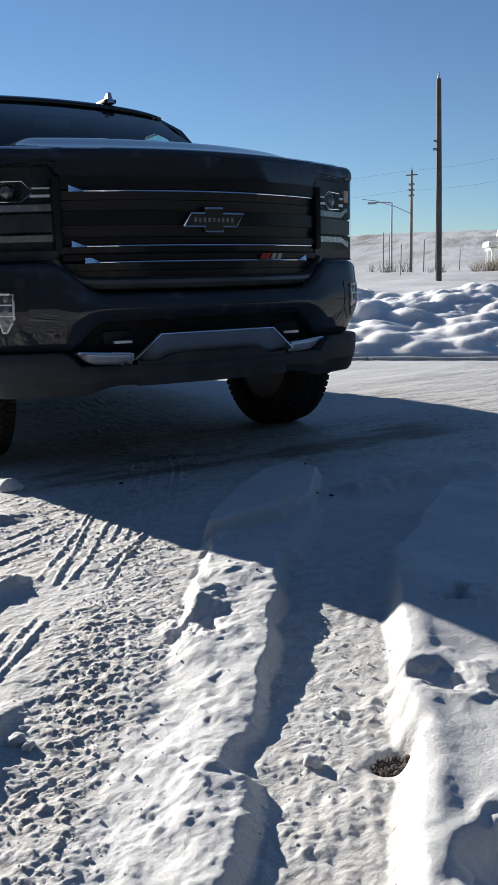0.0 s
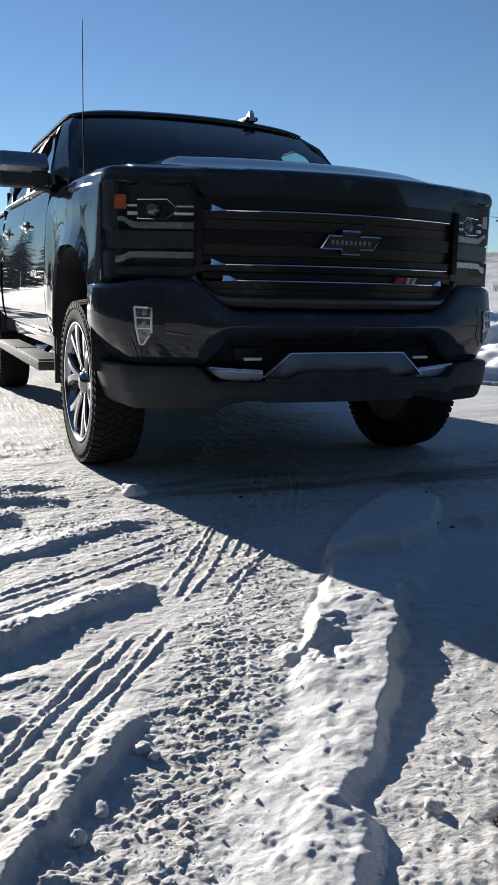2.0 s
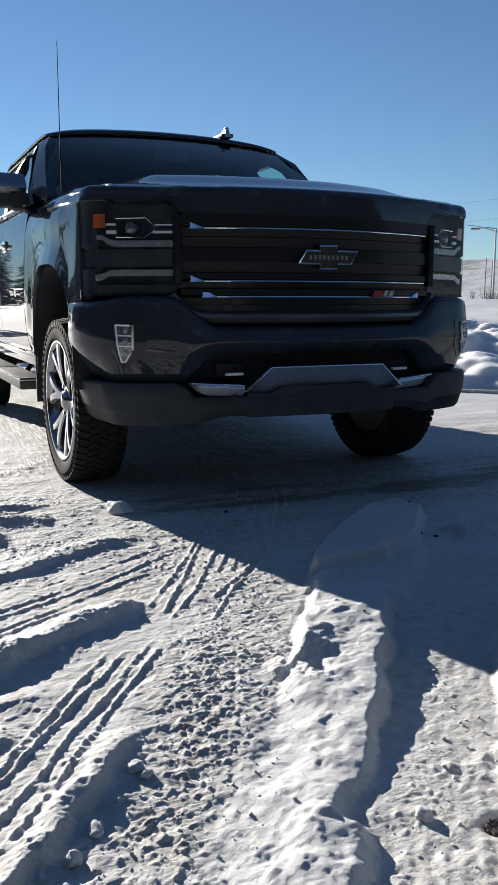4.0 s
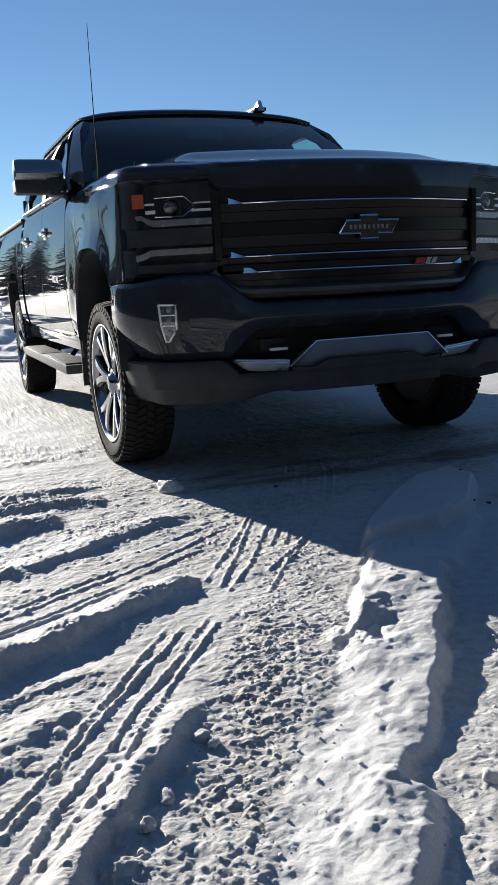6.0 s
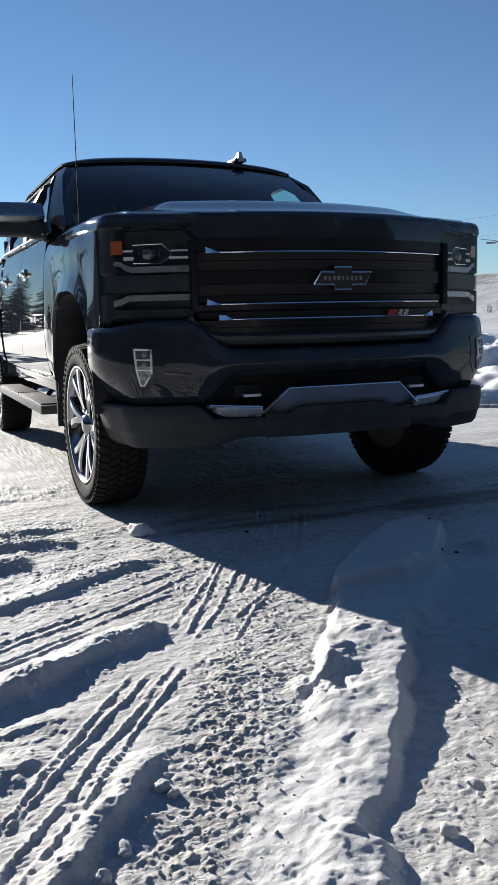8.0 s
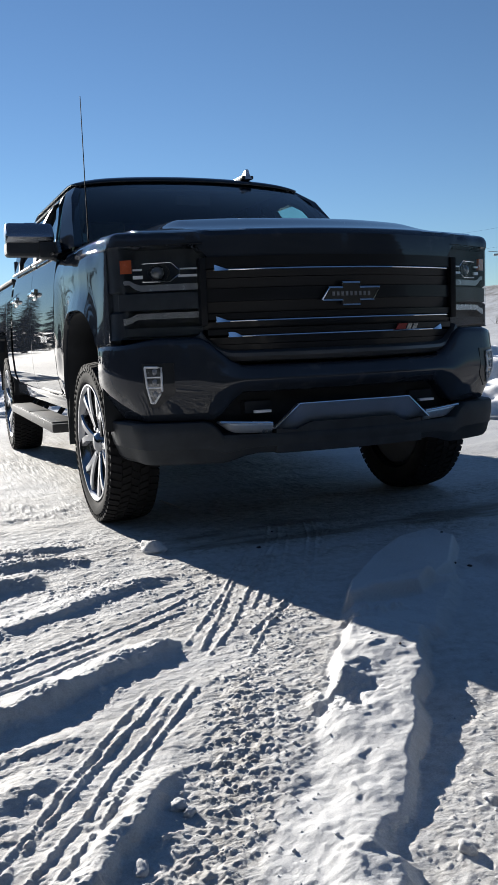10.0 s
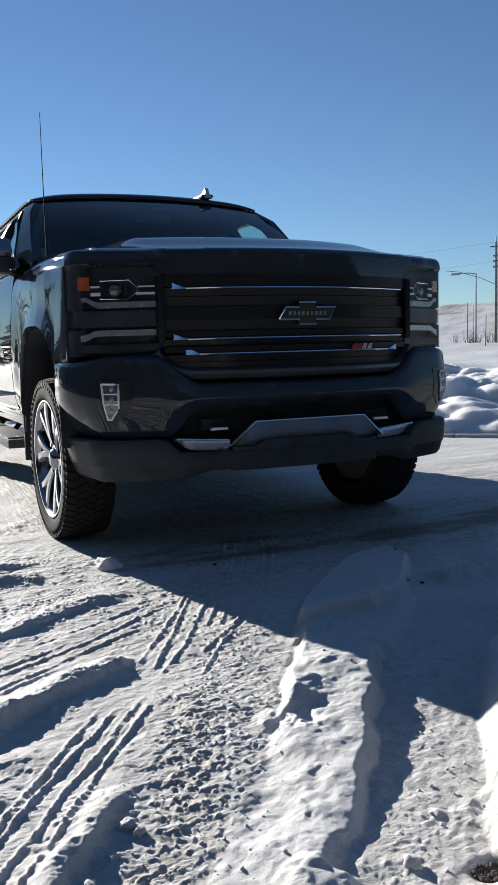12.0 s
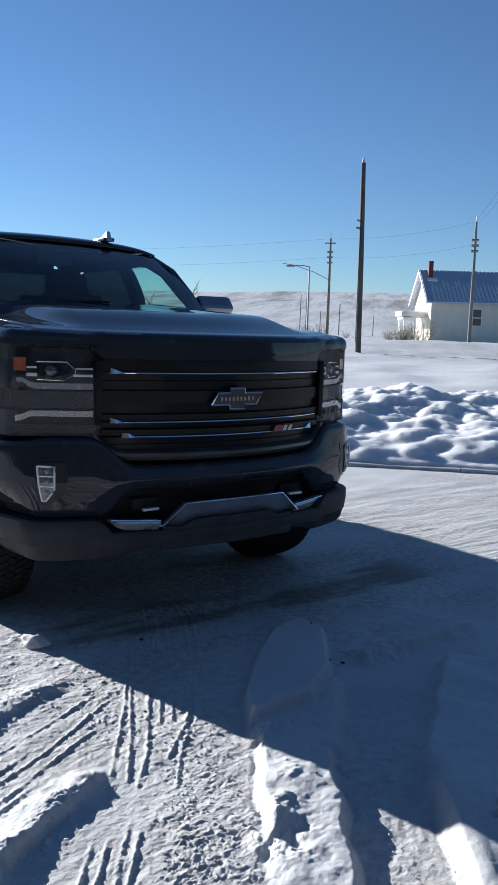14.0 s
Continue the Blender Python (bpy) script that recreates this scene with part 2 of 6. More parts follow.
def mesh_of(name, verts, faces, mat, smooth=35):
    me = bpy.data.meshes.new(name)
    me.from_pydata([tuple(v) for v in verts], [], faces)
    me.validate()
    if smooth:
        me.polygons.foreach_set("use_smooth", [True] * len(me.polygons))
        me.set_sharp_from_angle(angle=radians(smooth))
    me.materials.append(mat)
    return me


def part(name, geo, mat, parent=None, label="", at=None, smooth=35, thick=0.0):
    """One mesh object from a bmesh or from (vertices, faces), under a thing or a part."""
    if isinstance(geo, tuple):
        me = mesh_of(name, geo[0], geo[1], mat, smooth)
    else:
        bmesh.ops.recalc_face_normals(geo, faces=geo.faces)
        me = bpy.data.meshes.new(name)
        geo.to_mesh(me)
        geo.free()
        if smooth:
            me.polygons.foreach_set("use_smooth", [True] * len(me.polygons))
            me.set_sharp_from_angle(angle=radians(smooth))
        me.materials.append(mat)
    ob = link(name, me, parent, at)
    if thick:
        s = ob.modifiers.new("thickness", "SOLIDIFY")
        s.thickness, s.offset = thick, 0
    if label:
        tagged(ob, label)
    return ob


def thing(name, loc, label, category, group="", kind=""):
    ob = new(name)
    ob.location = loc
    BASES[ob.name] = Vector(loc)
    return tagged(ob, label, category, group, kind)


def grid(P):
    """Vertices and quads of a sheet from an array of points n x m x 3."""
    P = np.asarray(P, float)
    n, m = P.shape[:2]
    idx = np.arange(n * m).reshape(n, m)
    q = np.stack([idx[:-1, :-1], idx[1:, :-1], idx[1:, 1:], idx[:-1, 1:]], -1).reshape(-1, 4)
    return P.reshape(-1, 3).tolist(), q.tolist()


def slab(P, Q):
    """A closed solid between two sheets of the same shape."""
    P, Q = np.asarray(P, float), np.asarray(Q, float)
    n, m = P.shape[:2]
    k = n * m
    v, f = grid(P)
    v2, f2 = grid(Q)
    idx = np.arange(k).reshape(n, m)
    rim = [*idx[0, :], *idx[1:, -1], *idx[-1, -2::-1], *idx[-2:0:-1, 0]]
    faces = f + [[i + k for i in reversed(g)] for g in f2]
    for i, a in enumerate(rim):
        b = rim[(i + 1) % len(rim)]
        faces.append([int(a), int(a + k), int(b + k), int(b)])
    return v + v2, faces


def block(c, s, bevel=0.0, rot=None, seg=2):
    """A box, its edges rounded."""
    bm = bmesh.new()
    bmesh.ops.create_cube(bm, size=1)
    bmesh.ops.scale(bm, vec=s, verts=bm.verts)
    if bevel:
        bmesh.ops.bevel(bm, geom=bm.edges[:], offset=min(bevel, min(s) * 0.45), segments=seg, profile=0.7, affect="EDGES")
    m = Matrix.Translation(c)
    if rot is not None:
        m = m @ rot
    bmesh.ops.transform(bm, matrix=m, verts=bm.verts)
    return bm


def tube(pts, r, n=8, r_end=None):
    """A round bar along points, tapering to r_end."""
    pts = [Vector(p) for p in pts]
    verts, faces = [], []
    for i, p in enumerate(pts):
        d = (pts[min(i + 1, len(pts) - 1)] - pts[max(i - 1, 0)]).normalized()
        a = d.orthogonal().normalized() if abs(d.z) < 0.9 else Vector((1, 0, 0)).cross(d).normalized()
        b = d.cross(a)
        rr = r if r_end is None else r + (r_end - r) * i / (len(pts) - 1)
        for j in range(n):
            w = 2 * math.pi * j / n
            verts.append(p + rr * (math.cos(w) * a + math.sin(w) * b))
    for i in range(len(pts) - 1):
        for j in range(n):
            a, b = i * n + j, i * n + (j + 1) % n
            faces.append([a, b, b + n, a + n])
    faces.append(list(range(n))[::-1])
    faces.append([len(verts) - n + j for j in range(n)])
    return verts, faces


def merge(*geos):
    verts, faces = [], []
    for v, f in geos:
        k = len(verts)
        verts += list(v)
        faces += [[i + k for i in g] for g in f]
    return verts, faces


def prism(poly, thick, place):
    """A flat polygon (u, v) with a thickness w, each corner put into the world by place(u, v, w)."""
    n = len(poly)
    verts = [place(u, v, 0) for u, v in poly] + [place(u, v, thick) for u, v in poly]
    faces = [list(range(n)), [2 * n - 1 - i for i in range(n)]]
    faces += [[i, i + n, (i + 1) % n + n, (i + 1) % n] for i in range(n)]
    return verts, faces


def spline(pts, n):
    """Points evenly run along a smooth line through pts."""
    pts = np.asarray(pts, float)
    p = np.vstack([2 * pts[0] - pts[1], pts, 2 * pts[-1] - pts[-2]])
    seg = np.linspace(0, len(pts) - 1 - 1e-9, n)
    i = seg.astype(int)
    t = (seg - i)[:, None]
    a, b, c, d = p[i], p[i + 1], p[i + 2], p[i + 3]
    return 0.5 * (2 * b + (c - a) * t + (2 * a - 5 * b + 4 * c - d) * t ** 2 + (3 * b - a - 3 * c + d) * t ** 3)


def sstep(a, b, x):
    t = np.clip((np.asarray(x, float) - a) / (b - a), 0, 1)
    return t * t * (3 - 2 * t)


def revolve(profile, n, axis="x"):
    """A ring body from (along, radius) pairs round the x axis."""
    prof = np.asarray(profile, float)
    w = np.linspace(0, 2 * math.pi, n, endpoint=False)
    verts = [(a, r * math.cos(t), r * math.sin(t)) for t in w for a, r in prof]
    m = len(prof)
    faces = []
    for i in range(n):
        for j in range(m - 1):
            a, b = i * m + j, ((i + 1) % n) * m + j
            faces.append([a, b, b + 1, a + 1])
    return verts, faces


# ---- snow-covered ground ----
RNG = np.random.RandomState(7)
LATTICE = RNG.rand(256, 256)


def vnoise(x, y):
    """Smooth lattice noise, 0 to 1."""
    xi, yi = np.floor(x).astype(int), np.floor(y).astype(int)
    fx, fy = x - xi, y - yi
    fx, fy = fx * fx * fx * (fx * (fx * 6 - 15) + 10), fy * fy * fy * (fy * (fy * 6 - 15) + 10)
    a, b = LATTICE[xi % 256, yi % 256], LATTICE[(xi + 1) % 256, yi % 256]
    c, d = LATTICE[xi % 256, (yi + 1) % 256], LATTICE[(xi + 1) % 256, (yi + 1) % 256]
    return (a * (1 - fx) + b * fx) * (1 - fy) + (c * (1 - fx) + d * fx) * fy


def fbm(x, y, size, octaves=4, gain=0.5):
    """Layered noise about zero; size is the largest lump in metres."""
    s, amp, tot = 0.0, 1.0, 0.0
    c, sn = math.cos(0.6), math.sin(0.6)
    u, v = np.asarray(x) / size, np.asarray(y) / size
    for k in range(octaves):
        s = s + amp * (vnoise(u + 17.3 * k, v - 9.1 * k) - 0.5)
        tot += amp
        amp *= gain
        u, v = (c * u - sn * v) * 2.03, (sn * u + c * v) * 2.03
    return s / tot * 2


def to_line(x, y, pts):
    """Distance to a line of points, signed (positive to its right), and how far along it, 0 to 1."""
    best, sign, along = np.full(x.shape, 1e9), np.ones(x.shape), np.zeros(x.shape)
    n = len(pts) - 1
    for i in range(n):
        (ax, ay), (bx, by) = pts[i], pts[i + 1]
        dx, dy = bx - ax, by - ay
        L2 = dx * dx + dy * dy
        t = np.clip(((x - ax) * dx + (y - ay) * dy) / L2, 0, 1)
        ex, ey = x - ax - t * dx, y - ay - t * dy
        d = np.hypot(ex, ey)
        m = d < best
        best = np.where(m, d, best)
        sign = np.where(m, np.where(dx * ey - dy * ex < 0, 1.0, -1.0), sign)
        along = np.where(m, (i + t) / n, along)
    return best * sign, along


def fade(t, a=0.08, b=0.12):
    return sstep(0, a, t) * (1 - sstep(1 - b, 1, t))


def in_patch(x, y, poly, soft):
    """1 inside a polygon, falling off to 0 over soft metres about its edge."""
    inside = np.zeros(x.shape, bool)
    n = len(poly)
    for i in range(n):
        (ax, ay), (bx, by) = poly[i], poly[(i + 1) % n]
        cond = (ay > y) != (by > y)
        xc = (bx - ax) * (y - ay) / (by - ay + 1e-12) + ax
        inside ^= cond & (x < xc)
    d, _ = to_line(x, y, list(poly) + [poly[0]])
    return sstep(-soft, soft, np.where(inside, np.abs(d), -np.abs(d)))


LANE_FAR = [  # thin raised lines that the tread left: points
    [(-2.9, -1.50), (-1.73, -0.96), (-1.56, -0.86), (-1.26, -0.71), (-1.07, -0.58), (-0.85, -0.43)], [(-2.9, -1.62), (-1.73, -1.05), (-1.64, -1.00), (-1.39, -0.86), (-1.17, -0.72), (-0.98, -0.61)],
    [(-2.5, -1.47), (-1.68, -1.05), (-1.49, -0.96), (-1.34, -0.87)], [(-1.42, -0.65), (-1.11, -0.49), (-0.89, -0.37)], [(-2.9, -1.44), (-1.73, -0.91), (-1.56, -0.81), (-1.26, -0.66)]]
LANE_NEAR = [
    [(-2.0, -2.20), (-1.80, -1.91), (-1.68, -1.76), (-1.61, -1.64), (-1.52, -1.52), (-1.42, -1.38), (-1.30, -1.21)], [(-2.0, -2.26), (-1.81, -1.97), (-1.65, -1.74), (-1.46, -1.49), (-1.36, -1.37), (-1.27, -1.24)],
    [(-1.98, -2.34), (-1.79, -2.06), (-1.71, -1.92), (-1.57, -1.74), (-1.48, -1.60), (-1.38, -1.48), (-1.27, -1.32), (-1.17, -1.19)], [(-1.95, -2.36), (-1.77, -2.09), (-1.68, -1.96), (-1.59, -1.85), (-1.50, -1.71), (-1.40, -1.56), (-1.29, -1.41), (-1.15, -1.22)]]
LANE_UP = [
    [(-1.14, -0.98), (-1.00, -0.76), (-0.85, -0.52), (-0.74, -0.32), (-0.60, -0.02)], [(-1.10, -1.02), (-0.96, -0.78), (-0.78, -0.43), (-0.52, 0.06)],
    [(-1.10, -1.08), (-0.95, -0.88), (-0.75, -0.53), (-0.49, -0.07), (-0.36, 0.12)], [(-0.92, -0.96), (-0.82, -0.86), (-0.73, -0.77), (-0.30, -0.18)], [(-0.98, -1.12), (-0.86, -0.95), (-0.77, -0.84), (-0.62, -0.62)]]
RIDGES = [  # line, height at its start and end, width on its left, width on its right
    ([(-3.6, -2.15), (-2.4, -1.62), (-1.61, -1.22), (-1.26, -1.01), (-1.12, -0.88)], 0.05, 0.034, 0.08, 0.034),
    ([(-2.6, -0.95), (-1.48, -0.49), (-0.88, -0.16)], 0.016, 0.022, 0.09, 0.022),
    ([(-2.4, -0.18), (-1.66, -0.09), (-1.55, -0.04), (-1.4, -0.06)], 0.04, 0.03, 0.1, 0.05),
    ([(-2.2, 0.3), (-1.34, 0.19), (-1.18, 0.2)], 0.03, 0.022, 0.07, 0.05),
    ([(-2.4, 0.6), (-1.15, 0.42)], 0.018, 0.018, 0.06, 0.04),
    ([(-2, -2.5), (-1.33, -1.62)], 0.036, 0.032, 0.05, 0.018),
    ([(-2.1, -1.86), (-1.57, -1.55)], 0.026, 0.012, 0.05, 0.025),
    ([(-1.98, -1.84), (-1.69, -1.7)], 0.016, 0.01, 0.03, 0.02),
    ([(-1.9, -1.56), (-1.64, -1.43), (-1.5, -1.4)], 0.01, 0.008, 0.04, 0.02),
    ([(0.2, -0.69), (1.05, -0.65)], 0.045, 0.04, 0.1, 0.03)]
# block of pressed snow between two wheel lanes: its lane side, then its steep side
PLATEAU = [(-0.64, -1.05), (-0.82, -1.31), (-0.94, -1.50), (-1.04, -1.67), (-1.12, -1.78), (-1.22, -1.92), (-1.36, -2.12), (-1.56, -2.42), (-1.50, -2.70), (-1.33, -2.46), (-1.23, -2.36), (-1.175, -2.29), (-1.11, -2.21), (-1.09, -2.17), (-1.115, -2.12), (-1.07, -2.05), (-1.00, -2.01), (-0.95, -1.95), (-0.88, -1.85), (-0.79, -1.74), (-0.72, -1.63), (-0.64, -1.54), (-0.56, -1.41), (-0.44, -1.24), (-0.50, -1.16)]
BANK_EDGE = [(-0.20, -1.42), (-0.47, -1.78), (-0.63, -1.98), (-0.75, -2.13), (-0.81, -2.23), (-0.90, -2.33), (-0.97, -2.41), (-1.03, -2.49), (-1.30, -2.80)]
DEEP = BANK_EDGE + [(-0.4, -3.6), (1.5, -3.3), (1.6, -1.9), (0.5, -0.9)]
SLAB = [(-0.56, -0.93), (-0.44, -0.73), (-0.18, -0.45), (0.06, -0.24), (0.27, -0.18), (0.28, -0.36), (0.02, -0.70), (-0.26, -0.92)]
STRIP = [(-0.55, -0.92), (-0.02, -0.80), (-0.40, -1.24), (-0.62, -1.10)]
CHURN = [(-0.62, -0.55), (-0.74, -1.12), (-0.86, -1.40), (-1.10, -1.80), (-1.26, -2.02), (-1.50, -2.40), (-1.9, -2.7), (-1.62, -2.12), (-1.44, -1.86), (-1.30, -1.62), (-1.14, -1.28), (-0.92, -0.95), (-0.75, -0.62)]
DIRTY = [(-1.12, -1.22), (-1.00, -1.22), (-1.13, -1.60), (-1.24, -1.85), (-1.40, -2.10), (-1.48, -2.02), (-1.36, -1.80), (-1.26, -1.52)]
BAND = [(-0.40, -1.38), (-0.56, -1.60), (-0.72, -1.78), (-0.88, -1.94), (-1.00, -2.12), (-1.10, -2.22), (-1.22, -2.40), (-1.45, -2.7), (-1.25, -2.75), (-1.02, -2.48), (-0.90, -2.33), (-0.77, -2.14), (-0.63, -1.98), (-0.46, -1.77), (-0.30, -1.50)]
DENTS = [(-0.845, -1.555, 0.050, 0.030), (-0.90, -1.60, 0.042, 0.022), (-0.78, -1.52, 0.034, 0.016), (-1.02, -1.87, 0.030, 0.007), (-1.10, -2.00, 0.022, 0.006), (-1.31, -2.16, 0.022, 0.010)]
HEAPS = [(-0.83, -1.425, 0.045, 0.018), (-0.76, -1.425, 0.035, 0.012), (-0.92, -1.49, 0.035, 0.014), (-0.68, -1.30, 0.04, 0.008), (-1.07, -1.94, 0.024, 0.006), (-1.15, -2.095, 0.030, 0.009), (-1.20, -2.11, 0.026, 0.007), (-1.30, -2.20, 0.022, 0.006), (-1.00, -1.83, 0.024, 0.005), (-1.24, -2.22, 0.024, 0.006), (-0.57, -1.00, 0.045, 0.026), (-0.50, -1.04, 0.034, 0.022), (-0.44, -1.02, 0.028, 0.016)]
WELLS = [(-0.66, -2.13, 0.075, 0.050, 0.026), (-0.56, -2.21, 0.06, 0.04, 0.024), (-0.93, -2.57, 0.09, 0.055, 0.034), (-0.33, -1.83, 0.05, 0.03, 0.040)]
LANE_SHADE = [[(-0.90 + o, -0.72 - 0.3 * o), (-0.70 + o, -0.38 - 0.3 * o), (-0.40 + o, 0.20 - 0.3 * o), (-0.28 + o, 0.45)] for o in (0.025, 0.075, 0.12, 0.21, 0.25)]
KERB_D = 5.08       # the lot's edge, along (1, 1) / sqrt 2


def near_relief(x, y):
    """Height of the driven snow in front of the truck, and how dirty and darkened it is."""
    wx, wy = x + 0.022 * fbm(x + 5, y, 0.16, 4, 0.55), y + 0.022 * fbm(x, y + 11, 0.16, 4, 0.55)
    cx, cy = x + 0.012 * fbm(x + 51, y, 0.05, 3, 0.6), y + 0.012 * fbm(x, y + 61, 0.05, 3, 0.6)
    clump = np.clip(fbm(cx + 31, cy, 0.034, 3, 0.62) + 0.10, 0, 1)
    lump = sstep(0.02, 0.60, fbm(cx, cy + 19, 0.075, 4, 0.58))
    crumb = np.clip(fbm(cx + 7, cy + 3, 0.013, 2, 0.7), 0, 1)
    gritty = np.clip(fbm(cx + 57, cy + 3, 0.020, 3, 0.7) + 0.05, 0, 1)
    patchy = 0.25 + 0.75 * sstep(-0.25, 0.40, fbm(x - 3, y + 21, 0.30, 4, 0.6))
    streak = fbm((x * 0.88 + y * 0.47) * 0.35, (y * 0.88 - x * 0.47), 0.055, 4, 0.6)
    pl = in_patch(wx, wy, PLATEAU, 0.022)
    ch, bd, dy = in_patch(x, y, CHURN, 0.10), in_patch(x, y, BAND, 0.05), in_patch(wx, wy, DIRTY, 0.07)
    dp = in_patch(wx, wy, DEEP, 0.028)
    low = 1 - sstep(-2.25, -1.80, y)
    up = sstep(-1.0, -0.55, y) * (1 - sstep(-1.0, -0.6, x + 0.3 * y))
    h = 0.009 * fbm(x, y, 0.7, 3) + 0.0045 * fbm(x, y, 0.13, 3)
    calm = 1 - np.maximum(0.72 * pl * (1 - 0.35 * low), 0.7 * dp)
    h = h + calm * ((0.0008 + 0.0018 * patchy) * crumb + (0.0008 + 0.0025 * patchy) * gritty + (0.0003 + 0.0014 * patchy) * clump + 0.0017 * patchy * lump + 0.0020 * fbm(x + 70, y, 0.05, 3, 0.6) + 0.0028 * streak * (1 - pl) * (1 - dp))
    shade = sstep(-0.75, -0.25, y) * (1 - in_patch(x, y, SLAB, 0.03))
    h = h + np.maximum(up, 0.9 * shade) * (0.0058 * np.clip(fbm(x * 0.6 + 9, y * 1.15 - 0.25 * x, 0.05, 4, 0.68) - 0.05, 0, 1) + 0.004 * patchy * gritty)
    for pts, h0, h1, wl, wr in RIDGES:
        q, t = to_line(wx, wy, pts)
        q = np.where(q < 0, np.minimum(0, q + 0.28 * wl), q)
        w = np.where(q > 0, wr, 0.8 * wl) * (1 + 0.5 * fbm(x + 13, y, 0.10, 3))
        H = (h0 + (h1 - h0) * t) * (0.95 + 0.42 * fbm(x + 3, y + 8, 0.11, 5, 0.62))
        h = h + H * np.exp(-np.abs(q / w) ** 2.0) * fade(t, 0.06, 0.16)
        h = h + (0.30 * H * np.exp(-((q - 0.05) / 0.05) ** 2) * lump + 0.10 * H * np.exp(-((q - 0.01) / 0.05) ** 2) * gritty) * fade(t, 0.06, 0.16)
    # pressed block: highest at its steep side, sunk towards the churned lane
    tall = 0.044 - 0.018 * (1 - sstep(-2.10, -1.45, y))
    s, t = to_line(x, y, [(-0.50, -1.20), (-0.72, -1.63), (-0.95, -1.95), (-1.10, -2.21), (-1.27, -2.46)])
    q, _ = to_line(wx, wy, [(-0.64, -1.05), (-0.82, -1.31), (-0.94, -1.50), (-1.04, -1.67), (-1.22, -1.92), (-1.56, -2.42)])
    inward = (1 - 0.45 * sstep(0.06, 0.26, s) * low) * sstep(0.0, 0.045 + 0.16 * (1 - sstep(-1.95, -1.55, y)), np.abs(q))
    h = h + pl * (tall * inward + 0.014 * fbm(x, y, 0.17, 4) + 0.0025 * low * lump + 0.0025 * low * gritty + 0.0016 * patchy * clump + 0.006 * fbm(x + 44, y, 0.05, 3))
    vx, vy = x + 0.075 * fbm(x + 25, y, 0.12, 4, 0.6), y + 0.075 * fbm(x, y + 31, 0.12, 4, 0.6)
    for px, py, r, d in DENTS:
        h = h - d * np.exp(-((vx - px) ** 2 + (vy - py) ** 2) / (r * r)) * (0.8 + 0.6 * fbm(x, y, 0.03, 3))
    for px, py, r, d in HEAPS:
        h = h + d * np.exp(-((vx - px) ** 2 + (vy - py) ** 2) / (r * r)) * (1 + 0.8 * fbm(x + 2, y, 0.035, 3))
    # untouched deep snow with a cut edge
    ddeep, _ = to_line(wx, wy, BANK_EDGE)
    h = h + dp * (0.066 + 0.026 * fbm(x + 9, y, 0.36, 3) + 0.010 * np.exp(-((np.abs(ddeep) - 0.05) / 0.035) ** 2))
    for px, py, rx, ry, d in WELLS:
        q = ((vx - px) / rx) ** 2 + ((vy - py) / ry) ** 2
        h = h - d * np.exp(-q) + 0.25 * d * np.exp(-((np.sqrt(q) - 1.6) / 0.6) ** 2)
    # blocks pressed flat in the truck's shade, with a bar across
    sl, st = in_patch(x, y, SLAB, 0.016), in_patch(wx, wy, STRIP, 0.03)
    h = h * (1 - 0.7 * sl) + sl * 0.052 + st * 0.030 * (1 - pl)
    s, t = to_line(x, y, [(-0.56, -0.90), (-0.36, -0.87), (-0.11, -0.83), (-0.03, -0.79)])
    h = h + 0.024 * np.exp(-(s / 0.022) ** 2) * fade(t, 0.05, 0.05)
    small = np.clip(fbm(cx + 90, cy, 0.022, 3, 0.6), -0.25, 1)
    h = h + ch * (1 - 0.6 * pl) * (0.0014 * lump + 0.0016 * clump + 0.0026 * gritty + 0.0020 * small + 0.0022 * crumb) + dy * (0.0026 * small + 0.0026 * clump + 0.0026 * gritty)
    # wheel lane beside the deep snow: fine lengthwise grooves, cross bars of the tread
    s, t = to_line(x, y, [(-0.44, -1.58), (-0.68, -1.87), (-0.90, -2.13), (-1.12, -2.44)])
    h = h + bd * (0.0009 * np.sin(s * 190 + 2.5 * fbm(x, y, 0.12, 2)) * (0.5 + fbm(x + 8, y, 0.15, 2)) + 0.0030 * clump * patchy + 0.003 * lump * sstep(-0.1, 0.3, fbm(x + 4, y, 0.14, 3)))
    # lines left by the tread, broken and crumbly
    jx, jy = x + 0.0040 * fbm(x, y, 0.024, 3), y + 0.0040 * fbm(x + 7, y, 0.024, 3)
    lumps = 0.95 + 0.9 * fbm(x + 2, y + 40, 0.016, 3, 0.8)
    for i, pts in enumerate(LANE_FAR + LANE_NEAR + LANE_UP + LANE_SHADE):
        s, t = to_line(jx, jy, pts)
        worn = (0.5 + 0.5 * sstep(-0.45, -0.10, fbm(x * 1.2 + 9.7 * i, y * 1.2, 0.12, 3))) * fade(t, 0.05, 0.10)
        H = 0.0050 if i < 5 else 0.0056 if i < 14 else 0.0040
        h = h + worn * (H * np.exp(-(s / 0.0056) ** 2) * lumps - 0.0022 * np.exp(-((s - 0.015) / 0.008) ** 2) + 0.0030 * np.exp(-((s - 0.012) / 0.016) ** 2) * gritty)
    s, t = to_line(x, y, [(-1.95, -2.42), (-1.66, -2.02), (-1.48, -1.74), (-1.36, -1.58)])
    lam = np.exp(-((s + 0.030) / 0.030) ** 4) * fade(t, 0.1, 0.2)
    h = h + lam * 0.0026 * np.sin(t * 165 + 2.4 * fbm(x, y, 0.08, 2)) * (0.6 + 0.8 * fbm(x + 4, y, 0.1, 2))
    pit = ((x + 0.85 + 0.3 * (wx - x)) / 0.042) ** 2 + ((y + 2.232 + 0.3 * (wy - y)) / 0.027) ** 2
